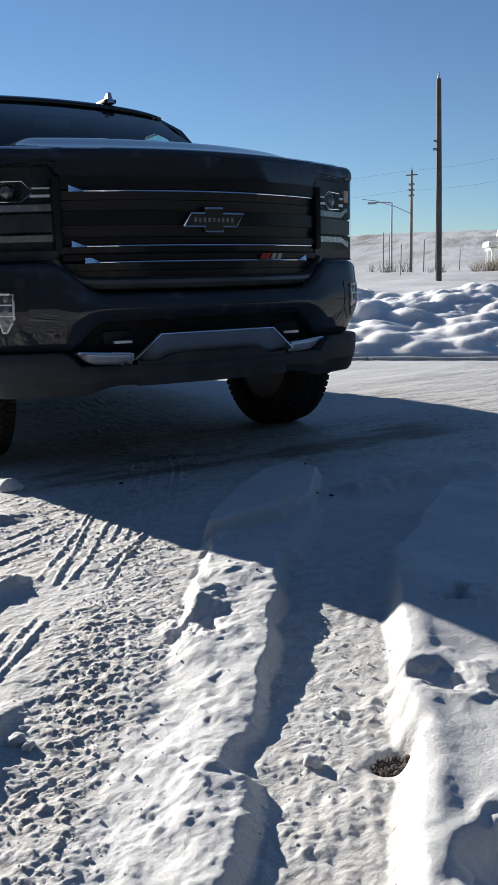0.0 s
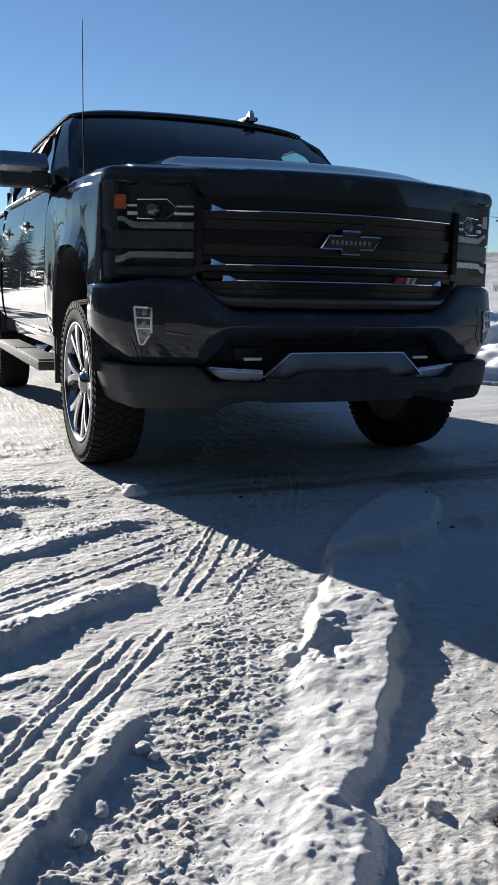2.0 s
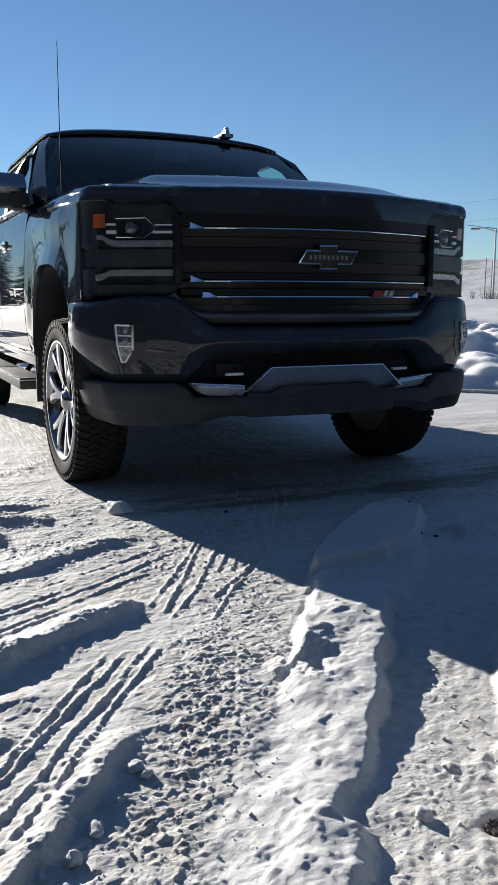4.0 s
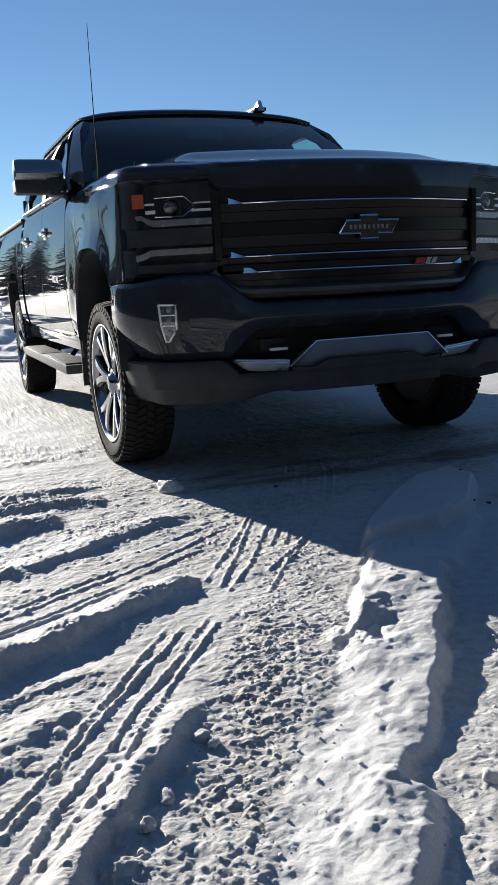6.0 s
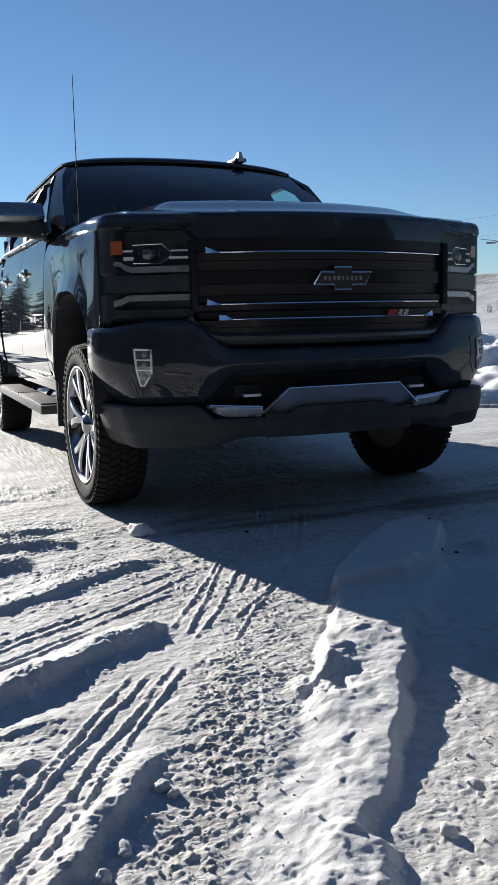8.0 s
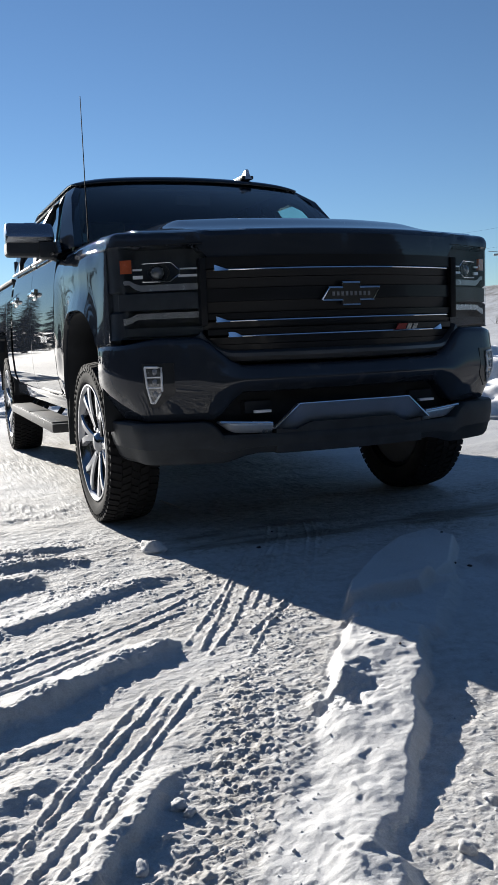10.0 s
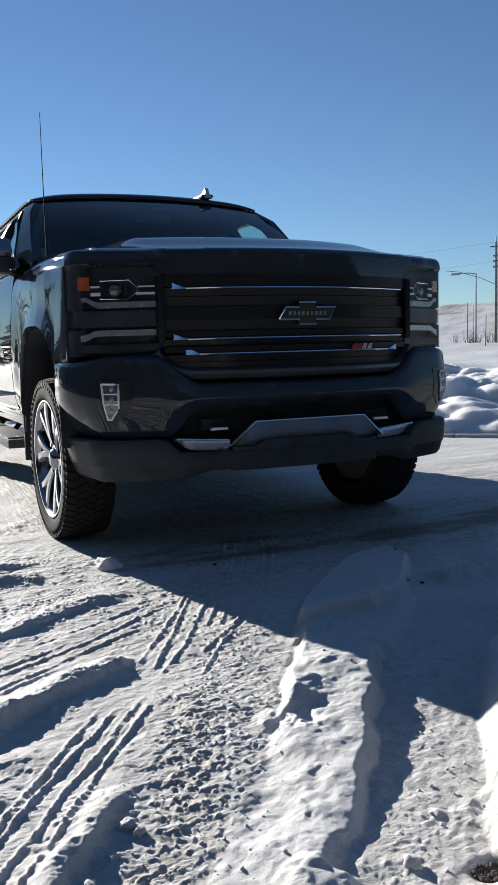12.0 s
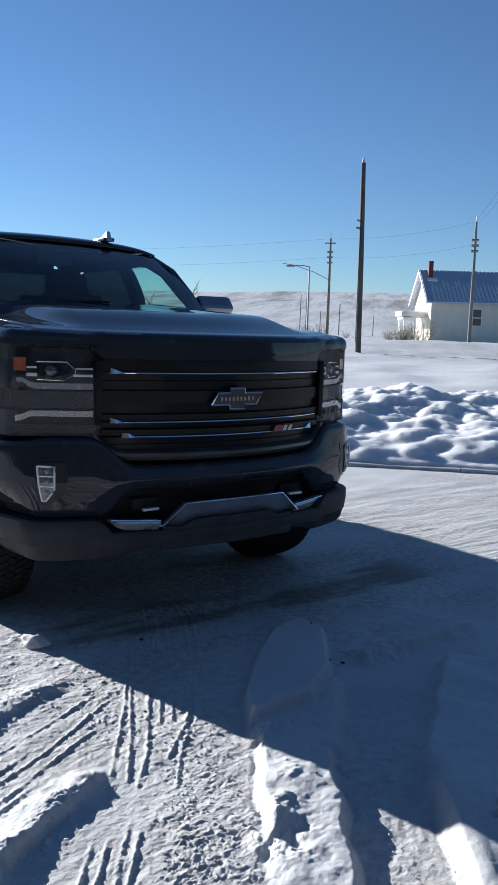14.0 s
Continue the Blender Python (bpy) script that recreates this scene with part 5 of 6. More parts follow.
def build_cab():
    rows = []
    for f in np.linspace(0, 1, 44):
        row = []
        for u in np.linspace(-1, 1, 41):
            g = glass_point(u, 1)
            x = u * (0.768 + 0.022 * min(1, f * 8))
            y = g.y - 0.006 + f ** 1.5 * (3.86 - g.y)
            k = min(1, (y - g.y + 0.006) / 0.30)
            lift = math.sqrt(max(0, 1 - (1 - k) ** 2))
            row.append((x, y, g.z + 0.004 + lift * (float(roof_z(x, y)) - g.z - 0.004)))
        rows.append(row)
    part("roof", grid(rows), PAINT, truck, thick=0.010)
    part("headliner", block((0, 3.02, 1.925), (1.36, 1.55, 0.02), 0.008), LINER, truck)
    W = np.array([[glass_point(u, t) for u in np.linspace(-1, 1, 31)] for t in np.linspace(0, 1, 14)])
    part("windshield", grid(W), WINDSHIELD, truck, "green-tinted windshield")
    # cowl and wipers
    x = np.linspace(-0.90, 0.90, 31)
    a = np.abs(x) / 0.9
    C = np.stack([np.column_stack([x, 1.345 + 0.27 * a ** 2 + o, 1.505 - 0.045 * a ** 2 + h]) for o, h in ((0.0, -0.02), (0.03, 0.0), (0.10, 0.012), (0.16, -0.02))])
    part("cowl", grid(C), BLACK, truck, thick=0.008)
    for ux, u1 in ((-0.55, 0.02), (0.15, 0.70)):
        p0, p1 = glass_point(ux, 0.03), glass_point(u1, 0.05)
        part("wiper", tube([p0 + Vector((0, -0.03, 0.0)), p0.lerp(p1, 0.5) + Vector((0, -0.025, 0.012)), p1 + Vector((0, -0.02, 0.006))], 0.008, 6), BLACK, truck)
    # back of the cab round its window
    for c, s in (((0, 3.83, 1.105), (1.96, 0.05, 1.01)), ((0, 3.83, 1.90), (1.42, 0.05, 0.12)), ((-0.76, 3.83, 1.70), (0.24, 0.05, 0.44)), ((0.76, 3.83, 1.70), (0.24, 0.05, 0.40))):
        part("cab_back", block(c, s, 0.012), PAINT, truck)
    part("rear_window", block((0, 3.825, 1.725), (1.28, 0.006, 0.26)), PRIVACY, truck, smooth=0)
    part("rear_window_bar", block((0.10, 3.83, 1.725), (0.035, 0.03, 0.25), 0.006), BLACK, truck)
    # cabin
    part("cabin_floor", block((0, 2.65, 0.68), (1.90, 2.30, 0.06), 0.01), LINER, truck)
    part("firewall", block((0, 1.60, 1.02), (1.85, 0.05, 0.80), 0.01), VOID, truck)
    part("dashboard", block((0, 1.80, 1.375), (1.72, 0.42, 0.20), 0.06, seg=3), LINER, truck, "black dashboard")
    for sgn in (-1, 1):
        part("door_lining", block((sgn * 0.93, 2.75, 1.08), (0.05, 1.95, 0.70), 0.02), LINER, truck)
        seat = part("seat", block((sgn * 0.43, 2.52, 0.98), (0.52, 0.52, 0.18), 0.06, seg=3), SEAT, truck, "black cloth front seat")
        part("backrest", block((sgn * 0.43, 2.80, 1.33), (0.50, 0.14, 0.64), 0.06, Matrix.Rotation(radians(-12), 4, "X"), 3), SEAT, seat)
        part("headrest", block((sgn * 0.43, 2.885, 1.715), (0.27, 0.11, 0.17), 0.05, seg=3), SEAT, seat)
    bench = part("bench", block((0, 3.42, 0.98), (1.60, 0.48, 0.18), 0.06, seg=3), SEAT, truck, "black cloth rear bench")
    part("backrest", block((0, 3.70, 1.28), (1.55, 0.14, 0.58), 0.06, Matrix.Rotation(radians(-8), 4, "X"), 3), SEAT, bench)
    for q in (-0.5, 0.5):
        part("headrest", block((q, 3.735, 1.60), (0.26, 0.10, 0.12), 0.04, seg=3), SEAT, bench)
    ring = [(0.42 + 0.185 * math.cos(w), 2.13 + 0.07 * math.sin(w), 1.385 + 0.17 * math.sin(w)) for w in np.linspace(0, 2 * math.pi, 33)]
    wheel = part("steering_wheel", tube(ring, 0.015), LINER, truck)
    part("steering_boss", block((0.42, 2.12, 1.37), (0.16, 0.06, 0.12), 0.03), LINER, wheel)
    part("inside_mirror", block((0, 2.16, 1.845), (0.24, 0.03, 0.065), 0.012), LINER, truck)
    # aerials
    z0 = float(roof_z(0.40, 2.24))
    fin = [(2.175, z0 - 0.010), (2.345, z0 + 0.002), (2.335, z0 + 0.018), (2.27, z0 + 0.028), (2.225, z0 + 0.056), (2.205, z0 + 0.060), (2.195, z0 + 0.030)]
    n = len(fin)
    cy = 2.26
    V = []
    for w, k in ((-0.046, 0.0), (-0.022, 1.0), (0.022, 1.0), (0.046, 0.0)):
        for q, z in fin:
            low = max(0, 1 - (z - z0 + 0.01) / 0.05)
            V.append((0.415 + w * (0.28 + 0.30 * low), q, z - 0.004 * (1 - k)))
    Fc = [list(range(n))[::-1], [3 * n + i for i in range(n)]]
    for s in range(3):
        Fc += [[s * n + i, s * n + (i + 1) % n, (s + 1) * n + (i + 1) % n, (s + 1) * n + i] for i in range(n)]
    fin_ob = part("shark_fin_aerial", (V, Fc), surface("fin_paint", (0.50, 0.52, 0.56), 0.18, 0.6, 1.0), truck, "glossy light grey shark fin aerial")
    part("aerial_foot", block((0.415, 2.275, z0 + 0.004), (0.085, 0.17, 0.024), 0.010), GLOSS_BLACK, fin_ob)
    mast = part("whip_aerial", tube([(-0.885, 1.36, 1.44), (-0.883, 1.37, 1.85), (-0.878, 1.385, 2.255)], 0.0035, 6, 0.0022), CABLE, truck, "thin whip aerial on the fender")
    part("aerial_base", tube([(-0.885, 1.36, 1.435), (-0.885, 1.36, 1.47)], 0.018, 10, 0.010), BLACK, mast)


def build_under():
    part("tailgate", block((0, 5.80, 1.15), (1.80, 0.06, 0.60), 0.02), PAINT, truck)
    part("box_floor", block((0, 4.83, 0.84), (1.74, 1.92, 0.05), 0.01), PAINT, truck)
    part("box_front", block((0, 3.90, 1.16), (1.72, 0.04, 0.60), 0.01), PAINT, truck)
    part("rear_bumper", block((0, 5.90, 0.72), (1.90, 0.14, 0.20), 0.04), CHROME, truck)
    part("floor_pan", block((0, 3.70, 0.61), (1.80, 4.10, 0.10), 0.03), VOID, truck)
    part("engine_bay", block((0, 0.98, 0.92), (1.00, 1.10, 0.55), 0.05), VOID, truck)
    part("engine_shield", block((0, 0.75, 0.52), (0.80, 0.85, 0.10), 0.03), BLACK, truck)
    for s in (-1, 1):
        part("frame_rail", block((s * 0.46, 3.1, 0.55), (0.09, 5.2, 0.13), 0.015), VOID, truck)
        part("control_arm", tube([(s * 0.40, 1.0, 0.50), (s * 0.75, 1.0, 0.36)], 0.035), VOID, truck)
    part("rear_axle", tube([(-0.80, REAR_Y, HUB_Z), (0.80, REAR_Y, HUB_Z)], 0.05), VOID, truck)
    part("front_axle", tube([(-0.80, WHEEL_Y, HUB_Z), (0.80, WHEEL_Y, HUB_Z)], 0.03), VOID, truck)


def wheel_meshes():
    """Meshes of one wheel round the x axis, its outer face towards -x."""
    out = {}
    rim = revolve([(-0.128, 0.297), (-0.137, 0.306), (-0.143, 0.304), (-0.143, 0.296), (-0.130, 0.286), (-0.10, 0.276), (0.09, 0.268), (0.12, 0.285), (0.128, 0.297)], 64)
    spokes = []
    for k in range(6):
        base = 2 * math.pi * k / 6 + 0.15
        for s in (-1, 1):
            rows_f, rows_b = [], []
            for r in np.linspace(0.055, 0.290, 9):
                f = (r - 0.055) / 0.235
                mid = base + s * (0.05 + 0.20 * f ** 1.6)
                half = (0.017 + 0.006 * f) / r * 1.0
                xo = -0.098 - 0.034 * math.sin(f * math.pi / 2)
                line = [(xo + (0.010 if abs(e) == 1 else 0), r * math.cos(mid + e * half), r * math.sin(mid + e * half)) for e in (-1, -0.7, 0.7, 1)]
                rows_f.append(line)
                rows_b.append([(xo + 0.045, q, z) for _, q, z in line])
            spokes.append(slab(rows_f, rows_b))
    out["wheel"] = mesh_of("wheel", *rim, RIMMETAL, 35)
    out["spoke"] = [mesh_of("spoke", *g, RIMMETAL, 35) for g in spokes]
    out["brake_disc"] = mesh_of("brake_disc", *revolve([(-0.03, 0.0), (-0.03, 0.19), (-0.02, 0.24), (0.0, 0.265), (0.02, 0.265), (0.02, 0.0)], 40), RIMDARK, 35)
    out["hub_cap"] = mesh_of("hub_cap", *revolve([(-0.128, 0.0), (-0.127, 0.03), (-0.118, 0.044), (-0.08, 0.062), (-0.05, 0.062)], 24), RIMMETAL, 35)
    # black disc added to keep the rim's inner side dark
    out["dust_shield"] = mesh_of("dust_shield", *revolve([(0.092, 0.0), (0.092, 0.262), (0.102, 0.262), (0.106, 0.0)], 40), BLACK, 35)
    lugs = [tube([(-0.085, 0.078 * math.cos(w), 0.078 * math.sin(w)), (-0.108, 0.078 * math.cos(w), 0.078 * math.sin(w))], 0.010, 6) for w in np.linspace(0, 2 * math.pi, 7)[:-1]]
    out["lug_nut"] = [mesh_of("lug_nut", *g, CHROME, 35) for g in lugs]
    prof = [(-0.126, 0.296), (-0.139, 0.312), (-0.147, 0.335), (-0.149, 0.360), (-0.145, 0.383), (-0.132, 0.400), (-0.105, 0.407), (0, 0.409), (0.105, 0.407), (0.132, 0.400), (0.145, 0.383), (0.149, 0.360), (0.147, 0.335), (0.139, 0.312), (0.126, 0.296)]
    blocks = []

    def lug(w, x0, x1, r0, r1, dw, skew):
        c = []
        for r in (r0, r1):
            for x, sk in ((x0, -skew), (x1, skew)):
                for e in (-1, 1):
                    q = w + sk + e * dw
                    rr = r - 0.010 * max(0, abs(x) - 0.11) / 0.035
                    c.append((x, rr * math.cos(q), rr * math.sin(q)))
        return c, [[0, 1, 3, 2], [4, 6, 7, 5], [0, 4, 5, 1], [2, 3, 7, 6], [0, 2, 6, 4], [1, 5, 7, 3]]
    n = 62
    for i in range(n):
        w = 2 * math.pi * i / n
        blocks.append(lug(w, -0.145, -0.085, 0.398, 0.4165, 0.036, 0.012))
        blocks.append(lug(w + 0.05, -0.078, -0.028, 0.403, 0.4165, 0.036, -0.02))
        blocks.append(lug(w, -0.022, 0.022, 0.403, 0.4165, 0.038, 0.02))
        blocks.append(lug(w + 0.05, 0.028, 0.078, 0.403, 0.4165, 0.036, -0.02))
        blocks.append(lug(w, 0.085, 0.145, 0.398, 0.4165, 0.036, 0.012))
        side = []
        for x, r in ((-0.1445, 0.392), (-0.1535, 0.372), (-0.146, 0.372), (-0.138, 0.392)):
            side += [(x, r * math.cos(w - 0.02), r * math.sin(w - 0.02)), (x, r * math.cos(w + 0.035), r * math.sin(w + 0.035))]
        blocks.append((side, [[0, 1, 3, 2], [2, 3, 5, 4], [4, 5, 7, 6], [6, 7, 1, 0], [0, 2, 4, 6], [1, 7, 5, 3]]))
    out["tyre"] = mesh_of("tyre", *revolve(prof, 72), RUBBER, 40)
    out["tread"] = mesh_of("tread", *merge(*blocks), RUBBER, 0)
    return out


WHEEL = wheel_meshes()


def build_wheel(x, y, steer):
    turn = Matrix.Rotation(radians(steer + (180 if x > 0 else 0)), 4, "Z")
    w = link("wheel", WHEEL["wheel"], truck, Matrix.Translation((x, y, HUB_Z)) @ turn @ Matrix.Diagonal((0.84, 1, 1, 1)))
    tagged(w, "bright six-spoke alloy wheel")
    t = link("tyre", WHEEL["tyre"], w)
    for k in ("brake_disc", "hub_cap", "tread", "dust_shield"):
        link(k, WHEEL[k], w)
    for k in ("spoke", "lug_nut"):
        for me in WHEEL[k]:
            link(k, me, w)


build_hood()
build_bumper()
build_skid_plate()
build_grille()
for side in (-1, 1):
    build_fender(side)
    build_headlight(side)
    build_hood_corner(side)
    build_fog_light(side)
    build_side(side)
build_cab()
build_under()
for wx, wy, st in ((-0.888, WHEEL_Y, 2), (0.888, WHEEL_Y, 2), (-0.905, REAR_Y, 0), (0.905, REAR_Y, 0)):
    build_wheel(wx, wy, st)


def swing(y):
    """How far the body drifts sideways towards the tail."""
    return -0.016 * np.maximum(0, y - 1.5)


bpy.context.view_layer.update()
for ob in truck.children_recursive:
    if ob.name.split(".")[0] == "wheel":
        ob.location.x += float(swing(ob.matrix_world.translation.y))
    elif ob.data.users == 1:
        co = np.empty(len(ob.data.vertices) * 3, np.float32)
        ob.data.vertices.foreach_get("co", co)
        co = co.reshape(-1, 3)
        co[:, 0] += swing(co[:, 1] + ob.matrix_world.translation.y)
        ob.data.vertices.foreach_set("co", co.ravel())
        ob.data.update()


# ---- street, house, trees ----
def land(x, y):
    return float(ground_height(np.array([float(x)]), np.array([float(y)]))[0][0])


def pole(x, y, top, r0, r1, label, mat=WOOD, foot=(0, 0)):
    z = land(x, y) - 0.3
    t = thing("utility_pole", (x, y, z), label, "utility pole", "utility poles")
    part("shaft", tube([(x + foot[0], y + foot[1], z), (x + 0.02 + foot[0] / 2, y + foot[1] / 2, (z + top) / 2), (x, y, top)], r0, 14, r1), mat, t, smooth=40)
    return t


def insulator(t, x, y, z, h=0.18):
    part("insulator", tube([(x, y, z), (x, y, z + h)], 0.05, 8, 0.03), surface("grey_porcelain", (0.35, 0.36, 0.36), 0.3, 0, 0.4), t)


SIDE = Vector((0.66, -0.75, 0))       # across the view of the street
p1 = pole(22.2, 23.2, 8.35, 0.130, 0.095, "tall weathered wooden utility pole", foot=(0.10, -0.075))
insulator(p1, 22.2, 23.2, 8.33, 0.25)
part("bracket", tube([(22.2, 23.2, 6.02), (22.2 - 0.16 * 0.66, 23.2 + 0.16 * 0.75, 6.05)], 0.04), GALV, p1)
part("bracket", tube([(22.2, 23.2, 5.72), (22.2 - 0.18 * 0.66, 23.2 + 0.18 * 0.75, 5.74)], 0.05), GALV, p1)
part("ground_wire", tube([(22.2 - 0.11, 23.2 - 0.11, 1.0), (22.2 - 0.1, 23.2 - 0.1, 8.2)], 0.012, 6), CABLE, p1)

p2 = pole(43.5, 49.7, 8.9, 0.14, 0.09, "grey wooden utility pole with a transformer bracket", GREYWOOD)
insulator(p2, 43.5, 49.7, 8.9, 0.45)
part("crossarm", tube([(43.5 - 0.45 * 0.66, 49.7 + 0.45 * 0.75, 8.55), (43.5 + 0.45 * 0.66, 49.7 - 0.45 * 0.75, 8.55)], 0.045), WOOD, p2)
for k in range(3):
    z = 7.0 + 0.42 * k
    part("clamp", tube([(43.5 - 0.22 * 0.66, 49.7 + 0.22 * 0.75, z), (43.5 + 0.22 * 0.66, 49.7 - 0.22 * 0.75, z)], 0.08), GALV, p2)
part("lamp_arm", tube([(43.5, 49.7, 5.6), (42.7, 50.6, 6.2), (41.6, 51.85, 6.75), (40.9, 52.6, 6.9)], 0.025), GALV, p2)

p3 = pole(45.3, 36.4, 9.3, 0.14, 0.08, "grey wooden utility pole near the house", GREYWOOD)
insulator(p3, 45.3, 36.4, 9.3, 0.35)
for k in range(3):
    z = 7.3 + 0.38 * k
    part("clamp", tube([(45.3 - 0.25 * 0.66, 36.4 + 0.25 * 0.75, z), (45.3 + 0.25 * 0.66, 36.4 - 0.25 * 0.75, z)], 0.09), GALV, p3)


def street_lamp():
    x, y = 55.0, 66.2
    t = thing("street_lamp", (x, y, land(x, y)), "grey street lamp with a flat luminaire", "street lamp")
    part("post", tube([(x, y, land(x, y) - 0.2), (x, y, 8.15)], 0.11, 10, 0.08), GALV, t)
    part("arm", tube([(x, y, 8.1), (x - 0.5, y + 0.4, 8.22), (x - 1.2, y + 0.95, 8.22)], 0.05), GALV, t)
    part("luminaire", block((x - 1.55, y + 1.25, 8.16), (0.95, 0.34, 0.20), 0.08, Matrix.Rotation(radians(-39), 4, "Z")), GALV, t)


street_lamp()


def post(x, y, top, r):
    t = thing("fence_post", (x, y, land(x, y)), "thin weathered wooden post in the snow", "post", "posts")
    part("stake", tube([(x, y, land(x, y) - 0.2), (x + 0.05, y, top)], r * 0.65, 8, r * 0.5), GREYWOOD, t)


for x, y, top, r in ((51.2, 62.8, 5.0, 0.08), (51.7, 62.5, 4.8, 0.06), (50.9, 56.6, 4.0, 0.09), (53.2, 54.4, 3.0, 0.07), (30.2, 35.0, 2.6, 0.045)):
    post(x, y, top, r)


def cable(a, b, sag, r=0.012):
    a, b = Vector(a), Vector(b)
    pts = [a.lerp(b, t) - Vector((0, 0, sag * 4 * t * (1 - t))) for t in np.linspace(0, 1, 14)]
    ob = part("overhead_cable", tube(pts, r, 5), CABLE)
    tagged(ob, "thin black overhead cable", "cable", "overhead cables")


for dz, off in ((8.9, 0), (7.4, 0.25)):
    cable((43.5 + off * 0.66, 49.7 - off * 0.75, dz), (45.3 + off * 0.66, 36.4 - off * 0.75, dz + 0.4), 0.35, 0.005)
    cable((43.5 - off * 0.66, 49.7 + off * 0.75, dz), (20.0, 92.0, dz + 0.5), 0.8, 0.005)
for off in (0.0, 0.9):
    cable((45.3 + off * 0.5, 36.4, 9.4), (8.5 + off, 1.0, 9.6), 0.5, 0.005)


def house():
    o = Vector((48.0, 42.58, 0))
    w, g = Vector((0.80, -0.60, 0)), Vector((0.60, 0.80, 0))
    z0, z1, z2 = 0.3, 4.22, 6.62
    L, D = 13.0, 7.4
    t = thing("house", o, "small cream house with a blue ribbed metal roof", "house")

    def at(u, v, z):
        p = o + w * u + g * v
        return (p.x, p.y, z)
    wall = part("wall", ([at(0, 0, z0), at(L, 0, z0), at(L, D, z0), at(0, D, z0), at(0, 0, z1), at(L, 0, z1), at(L, D, z1), at(0, D, z1), at(0, D / 2, z2), at(L, D / 2, z2)],
                         [[0, 1, 5, 4], [1, 2, 6, 9, 5], [2, 3, 7, 6], [3, 0, 4, 8, 7]]), SIDING, t, smooth=0)
    for k in range(10):
        z = z0 + 0.3 + k * 0.34
        part("clapboard", slab([[at(0, -0.02, z), at(L, -0.02, z)], [at(0, -0.006, z + 0.33), at(L, -0.006, z + 0.33)]],
                               [[at(0, 0.01, z), at(L, 0.01, z)], [at(0, 0.01, z + 0.33), at(L, 0.01, z + 0.33)]]), SIDING, wall, smooth=0)
    slope = (z2 - z1) / (D / 2)
    for side in (0, 1):
        def rp(u, f, dz=0.0, side=side):
            v = -0.45 + f * (D / 2 + 0.45)
            z = z1 - 0.45 * slope + f * (D / 2 + 0.45) * slope + 0.06 + dz
            return at(u, v if side == 0 else D - v, z)
        F = [[rp(u, f) for u in (-0.45, L + 0.45)] for f in (0, 1)]
        B = [[rp(u, f, -0.12) for u in (-0.45, L + 0.45)] for f in (0, 1)]
        roof = part("roof", slab(F, B), ROOFBLUE, t, "blue-grey metal roof streaked with snow", smooth=0)
        if side == 0:
            for u in np.arange(-0.4, L + 0.4, 0.32):
                part("roof_rib", tube([rp(u, 0.0, 0.02), rp(u, 1.0, 0.02)], 0.035, 5), ROOFBLUE, roof)
            rs = random.Random(9)
            for u in np.arange(0.2, L, 0.32):
                f1 = 0.45 + 0.25 * rs.random()
                if rs.random() < 0.95:
                    part("snow_streak", slab([[rp(u - 0.02, f, 0.045) for f in np.linspace(0.02, f1, 4)], [rp(u + 0.12, f, 0.045) for f in np.linspace(0.02, f1, 4)]],
                                             [[rp(u - 0.02, f, 0.005) for f in np.linspace(0.02, f1, 4)], [rp(u + 0.12, f, 0.005) for f in np.linspace(0.02, f1, 4)]]), BANKSNOW, roof)
        part("bargeboard", slab([[rp(-0.5, 0, 0.02), rp(-0.5, 1, 0.02)], [rp(-0.5, 0, -0.20), rp(-0.5, 1, -0.20)]], [[rp(-0.44, 0, 0.02), rp(-0.44, 1, 0.02)], [rp(-0.44, 0, -0.20), rp(-0.44, 1, -0.20)]]), WHITETRIM, roof, smooth=0)
    ch = part("chimney", block(Vector(at(0.32, D / 2 - 0.9, 6.40)), (0.36, 0.36, 1.7), 0.02, Matrix.Rotation(radians(-37), 4, "Z")), BRICK, t, "red brick chimney with snow at its foot")
    part("cap", block(Vector(at(0.32, D / 2 - 0.9, 7.27)), (0.42, 0.42, 0.10), 0.02, Matrix.Rotation(radians(-37), 4, "Z")), BRICK, ch)
    part("snow_patch", block(Vector(at(0.42, D / 2 - 1.35, 5.80)), (0.8, 0.5, 0.22), 0.11, Matrix.Rotation(radians(-37), 4, "Z") @ Matrix.Rotation(radians(32), 4, "X")), BANKSNOW, ch)
    win = part("window", slab([[at(3.2, -0.06, 2.15), at(4.0, -0.06, 2.15)], [at(3.2, -0.06, 3.55), at(4.0, -0.06, 3.55)]], [[at(3.2, 0.02, 2.15), at(4.0, 0.02, 2.15)], [at(3.2, 0.02, 3.55), at(4.0, 0.02, 3.55)]]), WHITETRIM, t, smooth=0)
    for za, zb in ((2.23, 2.78), (2.86, 3.47)):
        part("pane", slab([[at(3.28, -0.075, za), at(3.92, -0.075, za)], [at(3.28, -0.075, zb), at(3.92, -0.075, zb)]], [[at(3.28, -0.05, za), at(3.92, -0.05, za)], [at(3.28, -0.05, zb), at(3.92, -0.05, zb)]]), DARKPANE, win, smooth=0)
    # porch against the gable, a thick cap of snow on its roof
    porch = part("porch", slab([[at(-1.9, 1.6, 2.75), at(-0.02, 1.6, 2.95)], [at(-1.9, 4.6, 2.75), at(-0.02, 4.6, 2.95)]], [[at(-1.9, 1.6, 2.6), at(-0.02, 1.6, 2.8)], [at(-1.9, 4.6, 2.6), at(-0.02, 4.6, 2.8)]]), WHITETRIM, t, smooth=0)
    part("snow_cap", block(Vector(at(-1.0, 3.1, 3.05)), (2.2, 3.2, 0.45), 0.2, Matrix.Rotation(radians(-37), 4, "Z"), 4), BANKSNOW, porch)
